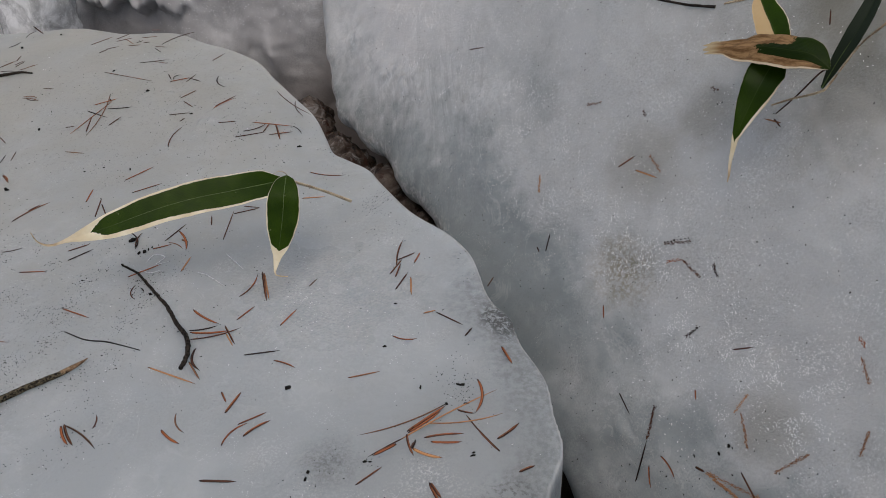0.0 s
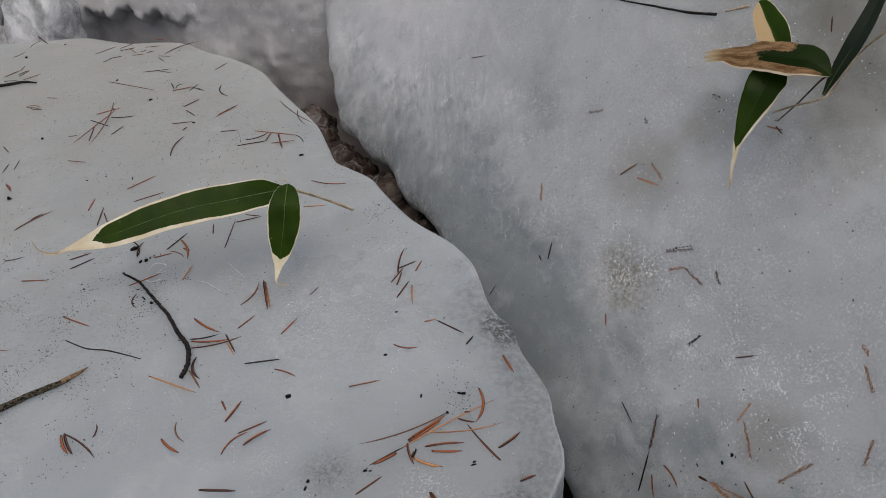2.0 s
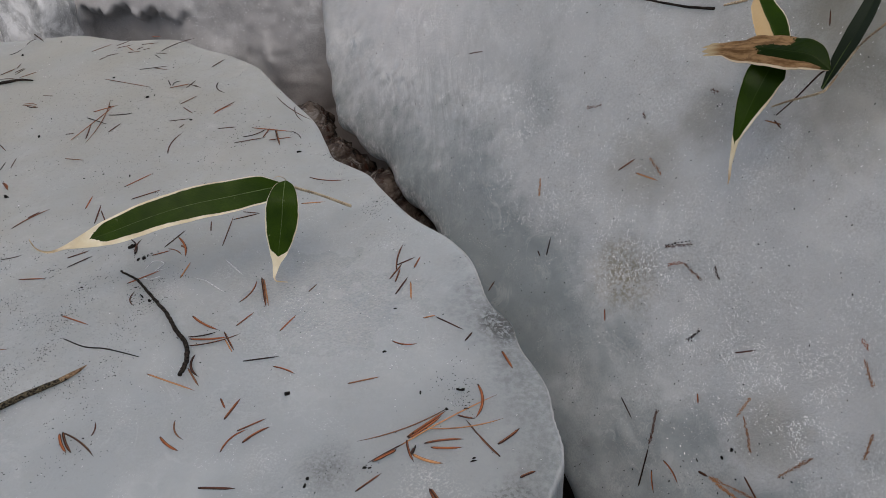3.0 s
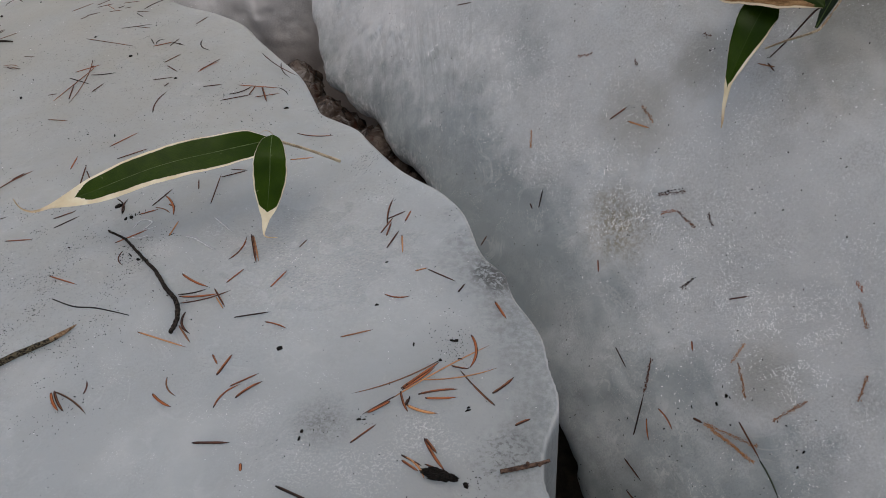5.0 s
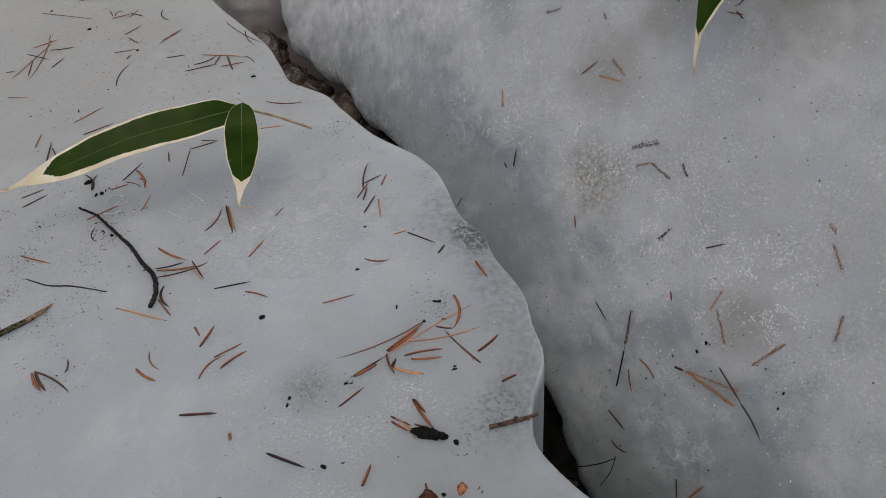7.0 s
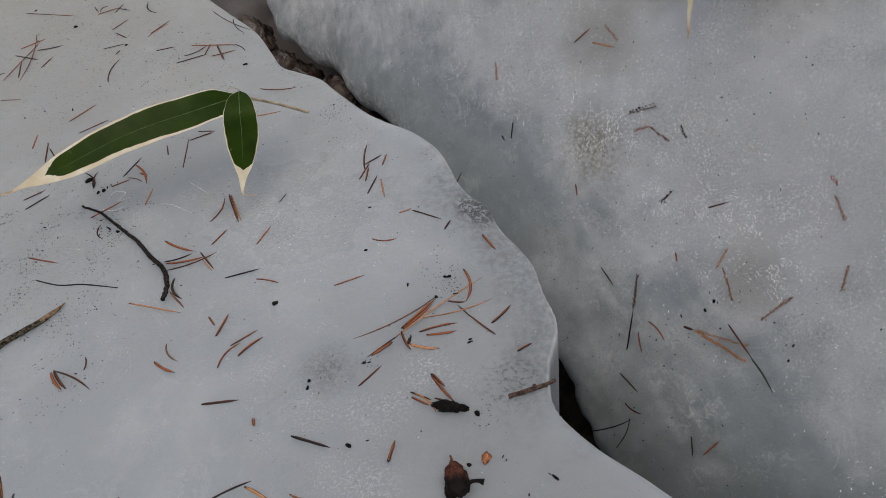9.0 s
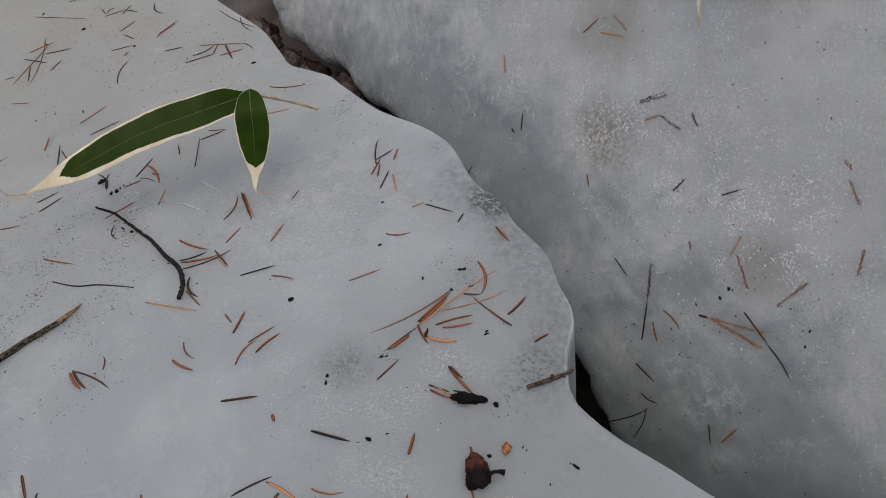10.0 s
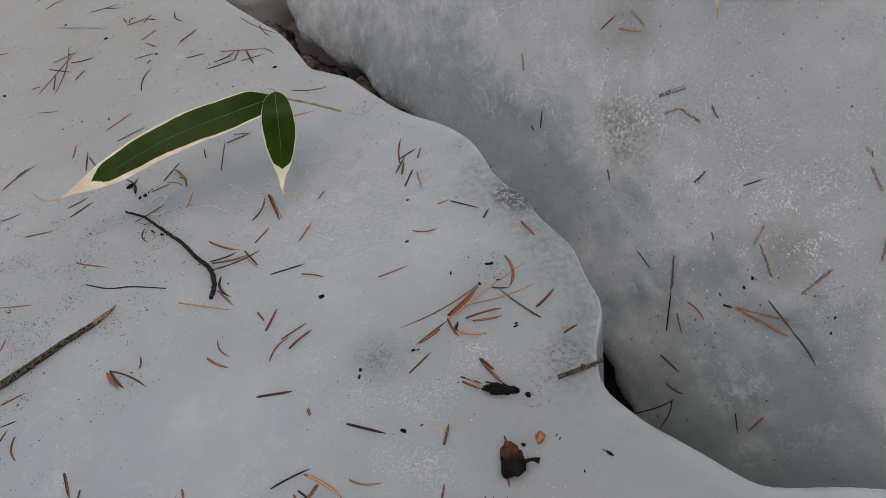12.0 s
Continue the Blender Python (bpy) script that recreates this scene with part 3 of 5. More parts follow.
def leaf_material(name, margin, withered, dead, tint=1.0, half_cream=False, grey=0.0):
    """A striped bamboo leaf: margin is the width of its cream rim (on one side near base and tip, on the other near base and tip), withered the share of its tip gone cream, dead its brown share."""
    m = Nodes(name)
    split = m.tree.nodes.new("ShaderNodeSeparateXYZ")
    m.put(split.inputs[0], m.coord.outputs["UV"])
    across, along = split.outputs[0], split.outputs[1]
    off = m.math("ABSOLUTE", m.math("SUBTRACT", across, 0.5))
    ragged = m.math("MULTIPLY", m.math("SUBTRACT", m.noise(75, 4, 0.65), 0.5), 0.16)
    streaks = m.noise(40, 2, at=m.place((16, 0.8, 1), of="UV"))
    veins = m.tree.nodes.new("ShaderNodeTexWave")
    m.put(veins.inputs["Vector"], m.place((1, 0.0, 1), of="UV"))
    veins.inputs["Scale"].default_value, veins.inputs["Distortion"].default_value = 7.0, 0.0
    green = m.mix(m.ramp(streaks, 0.35, 0.7), (0.024 * tint, 0.058 * tint, 0.0018 * tint), (0.062 * tint, 0.122 * tint, 0.005 * tint))
    green = m.mix(m.ramp(m.noise(28, 3, 0.6), 0.38, 0.66, 0.0, 0.6), green, (0.016 * tint, 0.040 * tint, 0.002 * tint))
    green = m.mix(grey, green, (0.026, 0.034, 0.028))
    green = m.mix(m.ramp(off, 0.006, 0.018, 0.2, 0.0), green, (0.16 * tint, 0.23 * tint, 0.07 * tint))
    green = m.mix(m.ramp(m.noise(160, 2, at=m.place(shift=(4, 2, 7))), 0.72, 0.78, 0.0, 0.6), green, (0.30, 0.33, 0.16))
    cream = m.mix(m.ramp(m.noise(60, 4), 0.35, 0.7), (0.78, 0.68, 0.46), (0.92, 0.86, 0.68))
    tan = m.mix(m.ramp(m.noise(110, 5, 0.65), 0.35, 0.65), (0.40, 0.27, 0.15), (0.70, 0.55, 0.36))
    closing = m.ramp(m.math("ADD", along, m.math("MULTIPLY", ragged, 0.3)), 1 - withered - 0.08, 1 - withered + 0.02, 0.0, 0.55) if withered else 0.0
    inner = m.math("ADD", m.math("ADD", off, m.math("MULTIPLY", ragged, 0.4)), closing)
    one, other = (m.ramp(along, 0.15, 0.75, margin[i], margin[i + 1]) for i in (0, 2))
    first = m.ramp(across, 0.49, 0.51)
    edge_width = m.math("ADD", m.math("MULTIPLY", one, m.math("SUBTRACT", 1.0, first)), m.math("MULTIPLY", other, first))
    rim = m.ramp(m.math("ADD", inner, edge_width), 0.488, 0.512)
    pale = m.mix(m.ramp(m.math("ADD", along, ragged), 0.80, 0.95, 0.0, 0.85), cream, tan)
    c = m.mix(rim, green, pale)
    if half_cream:
        c = m.mix(m.ramp(m.math("ADD", across, m.math("MULTIPLY", ragged, 0.6)), 0.44, 0.48, 1.0, 0.0), c, m.mix(m.noise(50, 4), (0.70, 0.55, 0.32), (0.62, 0.42, 0.2)))
    if dead:
        brown = m.mix(m.ramp(m.noise(1.0, 6, 0.7, at=m.place((6, 5, 1), of="UV")), 0.34, 0.62), (0.15, 0.078, 0.032), (0.40, 0.25, 0.12))
        brown = m.mix(m.ramp(m.noise(150, 4, 0.7), 0.5, 0.68, 0.0, 0.5), brown, (0.10, 0.05, 0.024))
        brown = m.mix(m.ramp(streaks, 0.55, 0.75, 0.0, 0.35), brown, (0.46, 0.31, 0.155))
        edge = m.math("ADD", m.ramp(across, 0.55, 0.75, 0.52, 0.38), m.ramp(across, 0.24, 0.32, -0.44, 0.0))
        torn = m.math("SUBTRACT", m.math("ADD", along, m.math("MULTIPLY", m.math("SUBTRACT", m.noise(60, 5, 0.75), 0.5), 0.5)), edge)
        c = m.mix(m.ramp(torn, -0.01, 0.012), c, brown)
        c = m.mix(m.ramp(m.math("ADD", across, m.math("MULTIPLY", ragged, 0.4)), 0.05, 0.08, 1.0, 0.0), c, (0.66, 0.56, 0.40))
        c = m.mix(m.ramp(along, 0.86, 0.97), c, (0.55, 0.44, 0.27))
    n = m.bump(veins.outputs[0], 0.10, 0.0006, m.bump(m.noise(240, 3), 0.2, 0.0006))
    m.done(c, m.ramp(m.noise(50, 3), 0.3, 0.7, 0.28, 0.5), Normal=n, Specular_IOR_Level=0.12)
    shine = m.tree.nodes.new("ShaderNodeBsdfTranslucent")
    both = m.tree.nodes.new("ShaderNodeMixShader")
    m.put(shine.inputs[0], m.mix(0.4, c, (0.10, 0.18, 0.01)))
    both.inputs[0].default_value = 0.2
    m.tree.links.new(m.bsdf.outputs[0], both.inputs[1])
    m.tree.links.new(shine.outputs[0], both.inputs[2])
    m.tree.links.new(both.outputs[0], m.tree.nodes["Material Output"].inputs[0])
    return m.mat


LEAF = leaf_material("striped_leaf", (0.05, 0.17, 0.03, 0.08), 0.215, 0.0, 0.72)
LEAF_SHORT = leaf_material("striped_leaf_short", (0.015, 0.04, 0.015, 0.07), 0.30, 0.0, 0.72)
LEAF_HANGING = leaf_material("striped_leaf_hanging", (0.01, 0.20, 0.005, 0.01), 0.28, 0.0, 0.62)
LEAF_SPLIT = leaf_material("half_cream_leaf", (0.02, 0.02, 0.02, 0.02), 0.0, 0.0, 0.8, True)
LEAF_DEAD = leaf_material("dying_leaf", (0.005, 0.005, 0.005, 0.005), 0.02, 0.62, 0.4)
LEAF_DARK = leaf_material("dark_leaf", (-0.1, -0.1, -0.1, -0.1), 0.0, 0.0, 0.5, False, 0.8)


MIDRIB = bark_material("midrib_green", (0.13, 0.19, 0.06), (0.07, 0.11, 0.03), 200)


# -- the bamboo
def leaf(parent, spine, widths, facing, material, label, fold=0.12, ripple=0.0, torn=False, rib=0.55, seed=0):
    """One leaf along a spine of places; widths: (share of its length, half its width) from base to tip; its upper side towards facing."""
    line = [Vector(p) for p in spline(spine, 8)]
    n, wide, bm = len(line), 14, bmesh.new()
    uv = bm.loops.layers.uv.new("UVMap")
    run = np.r_[0, np.cumsum([(b - a).length for a, b in zip(line, line[1:])])]
    shares = run / run[-1]
    outline = spline(widths, 8)
    half = np.interp(shares, outline[:, 0], np.maximum(outline[:, 1], 0.0002))
    broad = max(w for _, w in widths)
    rows, marks, middle = [], {}, []
    for layer in (1, -1):
        grid = []
        for i, p in enumerate(line):
            s, w = float(shares[i]), float(half[i])
            way = (line[min(i + 1, n - 1)] - line[max(i - 1, 0)]).normalized()
            up = Vector(facing).normalized()
            side = way.cross(up).normalized()
            up = side.cross(way).normalized()
            row = []
            for k in range(wide + 1):
                x = 2 * k / wide - 1
                nibble = 1 + 0.035 * noise.noise(Vector((s * 22, x * 0.6, seed))) * abs(x)
                wave = ripple * broad * math.sin(s * 31 + 3 * x + seed) * x * x
                q = p + side * (x * w * nibble) + up * (-fold * w * (1 - abs(x)) ** 1.5 + wave + layer * 0.00018)
                if torn and s > 0.6:
                    q += way * 0.008 * noise.noise(Vector((x * 2.6, seed, 1))) * (s - 0.6) * 2.5
                if layer == 1 and k == wide // 2:
                    middle.append(tuple(q + up * 0.00012))
                v = bm.verts.new(q)
                marks[v] = (k / wide, s)
                row.append(v)
            grid.append(row)
        rows.append(grid)
    for layer, grid in enumerate(rows):
        for i in range(n - 1):
            for k in range(wide):
                q = (grid[i][k], grid[i][k + 1], grid[i + 1][k + 1], grid[i + 1][k])
                bm.faces.new(q if layer else q[::-1])
    for i in range(n - 1):
        for k in (0, wide):
            bm.faces.new((rows[0][i][k], rows[0][i + 1][k], rows[1][i + 1][k], rows[1][i][k]))
    bm.normal_update()
    for f in bm.faces:
        for lp in f.loops:
            lp[uv].uv = marks[lp.vert]
    blade = part("leaf", bm, material, parent, label)
    if rib:
        ribs = [middle[i] for i in range(0, int(n * rib), 2)]
        part("midrib", tube(bmesh.new(), ribs, np.linspace(0.0004, 0.00008, len(ribs)).tolist(), 6), MIDRIB, blade, "pale raised midrib")
    return blade


def stalk(parent, points, radii, material, name="stem", label=""):
    line = spline(points, 8)
    r = np.interp(np.linspace(0, 1, len(line)), np.linspace(0, 1, len(radii)), radii)
    return part(name, tube(bmesh.new(), line.tolist(), r.tolist(), 8), material, parent, label)


sprig = tagged(new("bamboo_sprig"), "bamboo sprig with two cream-edged green leaves, stalk frozen into the slab", "plant")
leaf(sprig, [(-0.0287, 0.5734, 0.0635), (-0.0398, 0.5609, 0.0685), (-0.0526, 0.5525, 0.07), (-0.0677, 0.5454, 0.0698), (-0.0869, 0.538, 0.0687), (-0.1063, 0.5308, 0.0658), (-0.1255, 0.523, 0.0614), (-0.1452, 0.5157, 0.0555), (-0.1611, 0.5107, 0.0509), (-0.1756, 0.5036, 0.0485), (-0.1836, 0.4977, 0.048), (-0.1885, 0.4955, 0.0494), (-0.193, 0.4945, 0.0536), (-0.1964, 0.4961, 0.0598)],
     [(0.0, 0.0013), (0.089, 0.01024), (0.167, 0.01181), (0.252, 0.01256), (0.357, 0.01289), (0.463, 0.01242), (0.571, 0.01176), (0.682, 0.01009), (0.77, 0.00638), (0.853, 0.00184), (0.903, 0.0009), (0.931, 0.00069), (0.963, 0.00048), (1.0, 0.00024)], (0.0, -0.62, 0.78), LEAF, "long green leaf with cream edge and withered curled tip", ripple=0.03, seed=1)
leaf(sprig, [(-0.0275, 0.5688, 0.0706), (-0.0272, 0.5632, 0.0699), (-0.0263, 0.5512, 0.0656), (-0.0265, 0.5428, 0.0534), (-0.0275, 0.5361, 0.0423), (-0.0286, 0.5304, 0.0314), (-0.0296, 0.5262, 0.0254), (-0.0301, 0.5209, 0.0214), (-0.0299, 0.5167, 0.0183), (-0.0273, 0.5141, 0.0175), (-0.0195, 0.5137, 0.0174)],
     [(0.0, 0.00172), (0.063, 0.00726), (0.206, 0.01141), (0.372, 0.01249), (0.517, 0.01041), (0.655, 0.00662), (0.738, 0.00321), (0.812, 0.00171), (0.871, 0.00068), (0.913, 0.00047), (1.0, 0.0003)], (0.05, -0.85, 0.55), LEAF_SHORT, "short green leaf hanging down with withered tip", fold=0.10, ripple=0.03, rib=0.5, seed=2)
stalk(sprig, [(-0.0294, 0.5755, 0.0615), (-0.0228, 0.5862, 0.051), (-0.0094, 0.6038, 0.0324), (0.0104, 0.6221, 0.009)], (0.0013, 0.0011, 0.0011, 0.0014), STRAW, "stem", "thin straw-brown stalk")
stalk(sprig, [(-0.036, 0.5659, 0.0736), (-0.0333, 0.5675, 0.0748), (-0.0305, 0.5699, 0.0733), (-0.028, 0.5723, 0.0686), (-0.0287, 0.5734, 0.0635)], (0.0001, 0.00025, 0.00025, 0.0002), STRAW, "sheath", "curled pale sheath")

plant = tagged(new("bamboo_plant"), "bamboo plant with green, withered and brown leaves hanging over the bank", "plant")
leaf(plant, [(0.3093, 0.571, 0.1929), (0.302, 0.5644, 0.1838), (0.2966, 0.5571, 0.1751), (0.2924, 0.5519, 0.1632), (0.2887, 0.5463, 0.1513), (0.2866, 0.5424, 0.1418), (0.2858, 0.5378, 0.1322), (0.2857, 0.5324, 0.1222), (0.2852, 0.5291, 0.1171)],
     [(0.0, 0.0044), (0.146, 0.01211), (0.283, 0.01138), (0.431, 0.00888), (0.58, 0.00484), (0.694, 0.00225), (0.81, 0.00132), (0.934, 0.00076), (1.0, 0.00026)], (-0.55, -0.62, 0.55), LEAF_HANGING, "hanging green leaf with a long cream tip", fold=0.15, ripple=0.03, rib=0, seed=3)
leaf(plant, [(0.3091, 0.5764, 0.1942), (0.3054, 0.5881, 0.2015), (0.303, 0.6022, 0.2056), (0.3013, 0.6155, 0.2088), (0.3002, 0.6209, 0.21)],
     [(0.0, 0.00737), (0.294, 0.0104), (0.6, 0.00905), (0.884, 0.00612), (1.0, 0.00116)], (-0.55, -0.62, 0.55), LEAF_SPLIT, "leaf half cream and half green", fold=0.1, rib=0, seed=4)
leaf(plant, [(0.3272, 0.5338, 0.2016), (0.3188, 0.5446, 0.2042), (0.309, 0.5561, 0.2005), (0.297, 0.5733, 0.1935), (0.2868, 0.5859, 0.1861), (0.2791, 0.5982, 0.1807), (0.2711, 0.6067, 0.1747)],
     [(0.0, 0.00103), (0.141, 0.00972), (0.299, 0.01172), (0.523, 0.01103), (0.704, 0.00869), (0.861, 0.00541), (1.0, 0.00473)], (-0.45, -0.45, 0.77), LEAF_DEAD, "dying leaf, brown and torn at its end", fold=-0.2, ripple=0.05, torn=True, rib=0, seed=5)
leaf(plant, [(0.3282, 0.5375, 0.1865), (0.3320, 0.5394, 0.2035), (0.3371, 0.5410, 0.2221), (0.3444, 0.5491, 0.2400), (0.3508, 0.5602, 0.2596), (0.358, 0.575, 0.275)],
     [(0, 0.0008), (0.15, 0.0038), (0.35, 0.0056), (0.55, 0.0050), (0.8, 0.0030), (1, 0.0004)], (-0.75, -0.60, 0.10), LEAF_DARK, "dark green leaf standing upright", fold=0.3, rib=0.4, seed=6)
stalk(plant, [(0.3167, 0.5782, 0.1496), (0.3222, 0.5635, 0.1632), (0.3291, 0.5414, 0.1816), (0.3390, 0.5530, 0.1820), (0.3490, 0.5550, 0.2077), (0.3556, 0.5433, 0.2306), (0.3833, 0.5636, 0.2496), (0.46, 0.62, 0.26)],
      (0.0006, 0.0007, 0.0008, 0.0008, 0.0007, 0.0007, 0.0008, 0.0009), STRAW, "stem", "pale straw-coloured stem")
stalk(plant, [(0.3220, 0.5795, 0.1424), (0.3249, 0.5629, 0.1663), (0.3249, 0.5407, 0.1947), (0.3271, 0.5346, 0.2019)], (0.0004, 0.0005, 0.0006, 0.0005), TWIG_BARK, "twig", "dry brown twig")


# -- sticks and twigs
def stick(name, face, points, radii, material, label, lift=0.8, knots=0.12, wander=0.0, seed=1, category="stick"):
    """A stick lying on a face along places in the face's plane. Returns its line."""
    line = spline(points, 10)
    r = np.interp(np.linspace(0, 1, len(line)), np.linspace(0, 1, len(radii)), radii)
    places = np.array([face.at(u, v, 0, False)[0] + face.n * rr * lift for (u, v), rr in zip(line, r)])
    rnd = np.random.RandomState(seed)
    places += rnd.uniform(-1, 1, places.shape) * wander
    ob = part(name, tube(bmesh.new(), places.tolist(), r.tolist(), 10, knots=knots, seed=seed), material)
    tagged(ob, label, category)
    return ob, places, r


stick("stick", near_face, [(-0.1614, 0.5386), (-0.1442, 0.5284), (-0.1267, 0.5110), (-0.1096, 0.4932), (-0.0944, 0.4733), (-0.0829, 0.4598), (-0.0776, 0.4439), (-0.0784, 0.4310)],
      (0.0008, 0.0010, 0.0012, 0.0014, 0.0016, 0.0017, 0.0017, 0.0015), BLACK_BARK, "curved black stick with scaly wet bark, lying on the ice", knots=0.16, wander=0.0003, seed=3)
branch, spots, _ = stick("branch", near_face, [(-0.2885, 0.3350), (-0.2452, 0.3630), (-0.2168, 0.3830), (-0.1834, 0.4075), (-0.1623, 0.4219), (-0.1566, 0.4266)],
                         (0.0028, 0.0028, 0.0026, 0.0023, 0.0019, 0.0015), GREY_BARK, "straight branch with grey-brown bark and a bare splintered end", knots=0.08, seed=4)
tip = near_face.at([-0.1606, -0.1566, -0.1527, -0.1497, -0.1472], [0.4233, 0.4268, 0.4305, 0.4340, 0.4374], 0.0016, False)
part("bare_end", tube(bmesh.new(), tip.tolist(), (0.0019, 0.0018, 0.0014, 0.0009, 0.0003), 8, knots=0.12), BARE_WOOD, branch, "pale splintered wood")
stick("stick", near_face, [(-0.4900, 0.8300), (-0.4506, 0.8372), (-0.4144, 0.8429), (-0.3950, 0.8501), (-0.3800, 0.8487)], (0.0020, 0.0019, 0.0018, 0.0014, 0.0007), BLACK_BARK, "short dark stick lying near the slab's far rim", seed=5)
twig, _, _ = stick("twig", near_face, [(0.1462, 0.3294), (0.1593, 0.3324), (0.1683, 0.3349), (0.1748, 0.3373)], (0.0014, 0.0014, 0.0012, 0.0010), TWIG_BARK, "small brown twig reaching over the slab's rim", knots=0.1, seed=6, category="twig")
part("bud", lump((0.0022, 0.0022, 0.002), 3, detail=2).copy(), TWIG_BARK, twig).location = (0.1618, 0.3338, 0.013)
part("bud", lump((0.0022, 0.0020, 0.002), 5, detail=2).copy(), TWIG_BARK, twig).location = (0.1690, 0.3338, 0.0118)
stick("twig", near_face, [(-0.1756, 0.4632), (-0.1568, 0.4554), (-0.1393, 0.4538), (-0.1130, 0.4471)], (0.0004, 0.0005, 0.0005, 0.0003), DARK, "thin dark twig on the dirty ice", knots=0.05, seed=7, category="twig")
stick("stick", far_face, [(-0.3427, 0.0137), (-0.3106, 0.0507), (-0.2892, 0.0756), (-0.2730, 0.0978)], (0.0006, 0.0008, 0.0010, 0.0012), BLACK_BARK, "thin black stick lying on the icy bank", seed=8)
stick("stick", far_face, [(-0.2714, 0.1052), (-0.2695, 0.1105), (-0.2673, 0.1164), (-0.2655, 0.1225)], (0.0007, 0.0009, 0.0010, 0.0009), STRAW, "short pale bare stick beside the bamboo leaf", seed=9)
fork, _, _ = stick("twig", far_face, [(0.1090, -0.1376), (0.1111, -0.1145), (0.1114, -0.0973), (0.1098, -0.0826)], (0.0004, 0.0005, 0.0005, 0.0003), DARK, "forked dark twig at the foot of the bank", lift=1.5, seed=10, category="twig")
fork_line = far_face.at([0.1085, 0.1186, 0.1277], [-0.0822, -0.0895, -0.1033], 0.001, False)
part("side_twig", tube(bmesh.new(), spline(fork_line.tolist(), 6).tolist(), [0.00035] * 13, 6), DARK, fork)

# -- single crumbs on the near slab
pod = tagged(new("seed_pod"), "dark wet seed pod with a short stalk", "seed pod")
pod.location = near_face.at(0.1113, 0.2784)[0]
part("husk", lump((0.0140, 0.0200, 0.0085), 2, 0.22, 4, 1.6), POD, pod)
part("stalk", tube(bmesh.new(), [(0.005, -0.003, 0.004), (0.0095, -0.0015, 0.0045), (0.0125, -0.0012, 0.004), (0.0155, -0.002, 0.0035)], (0.0016, 0.0011, 0.0010, 0.0018), 8, knots=0.2), POD, pod)


def crumb(u, v, size, material, label, category, name, seed, turn=0.0, face=near_face):
    ob = part(name, lump(size, seed, 0.32, 3, 1.4), material)
    ob.matrix_world = Matrix.Translation(face.at(u, v)[0]) @ Vector(face.n).to_track_quat("Z", "Y").to_matrix().to_4x4() @ pose(0, 0, -size[2] * 0.1, 0, 0, turn)
    return tagged(ob, label, category)


chunk = part("bark_chunk", lump((0.0175, 0.0062, 0.005), 7, 0.5, 4, 2.6), CRUMB)
chunk.matrix_world = Matrix.Translation(near_face.at(0.1120, 0.3262)[0]) @ pose(0, 0, -0.0004, 0, 0, -14)
tagged(chunk, "black rotten bark chunk under rust needles", "bark")
crumb(0.1265, 0.3205, (0.0044, 0.0024, 0.0024), CRUMB, "black rotten bark chunk under rust needles", "bark", "bark_chunk", 9, -40)
crumb(0.1292, 0.2919, (0.0048, 0.0080, 0.0030), FLAKE, "orange bark flake on the ice", "bark", "bark_flake", 4, -20)
CRUMBS_ROUND_THE_POD = ((0.0256, 0.3484, 0.0038), (0.0263, 0.3534, 0.003), (0.0602, 0.3625, 0.0034), (0.0625, 0.3091, 0.0028), (0.1389, 0.2918, 0.0034), (0.1197, 0.2887, 0.0036), (0.1659, 0.2751, 0.005),
    (0.0516, 0.3067, 0.005), (0.0002, 0.417, 0.0052), (0.1632, 0.278, 0.0024), (0.1405, 0.2895, 0.002), (0.1658, 0.2757, 0.006), (0.1504, 0.2675, 0.0025), (0.1147, 0.4255, 0.006),
    (0.0888, 0.423, 0.004), (0.1071, 0.4099, 0.003), (0.12, 0.4102, 0.0045), (0.1263, 0.3706, 0.0045), (0.117, 0.426, 0.0032), (0.087, 0.389, 0.0036), (0.1266, 0.3728, 0.0027),
    (0.0897, 0.3789, 0.0035), (0.0633, 0.3625, 0.0027), (-0.1252, 0.3772, 0.0021))
CRUMBS_ROUND_THE_LEAF = ((-0.1639, 0.5698, 0.0075), (-0.158, 0.5617, 0.004), (-0.1526, 0.5533, 0.0045), (-0.1487, 0.5556, 0.005), (-0.1464, 0.5584, 0.0035), (-0.144, 0.5612, 0.003), (-0.3038, 0.6338, 0.006),
    (-0.1394, 0.5633, 0.003), (-0.134, 0.5105, 0.0058), (-0.1265, 0.506, 0.0042), (-0.12, 0.505, 0.0034), (-0.3191, 0.7335, 0.0053), (-0.233, 0.8048, 0.0047), (-0.2841, 0.8439, 0.0035),
    (-0.203, 0.6698, 0.0053), (-0.0532, 0.7106, 0.0057), (-0.175, 0.7663, 0.0038), (-0.3882, 0.9419, 0.004), (-0.4216, 0.9104, 0.0047), (-0.3053, 0.6355, 0.0054), (0.0605, 0.4571, 0.0034),
    (-0.1857, 0.5191, 0.0025), (0.0628, 0.5018, 0.0031), (-0.2441, 0.6643, 0.0024), (-0.2285, 0.6714, 0.0024), (-0.1866, 0.7036, 0.0018), (-0.3205, 0.7656, 0.0027), (-0.1873, 0.8263, 0.0027))
for u, v, size in CRUMBS_ROUND_THE_POD + CRUMBS_ROUND_THE_LEAF:
    crumb(u, v, (size * 0.75, size * (0.4 + 0.25 * math.sin(u * 7000)), size * 0.4), CRUMB, "black crumb of rotten bark on the ice", "crumb", "bark_crumb", int(u * 900) % 23, u * 3000)


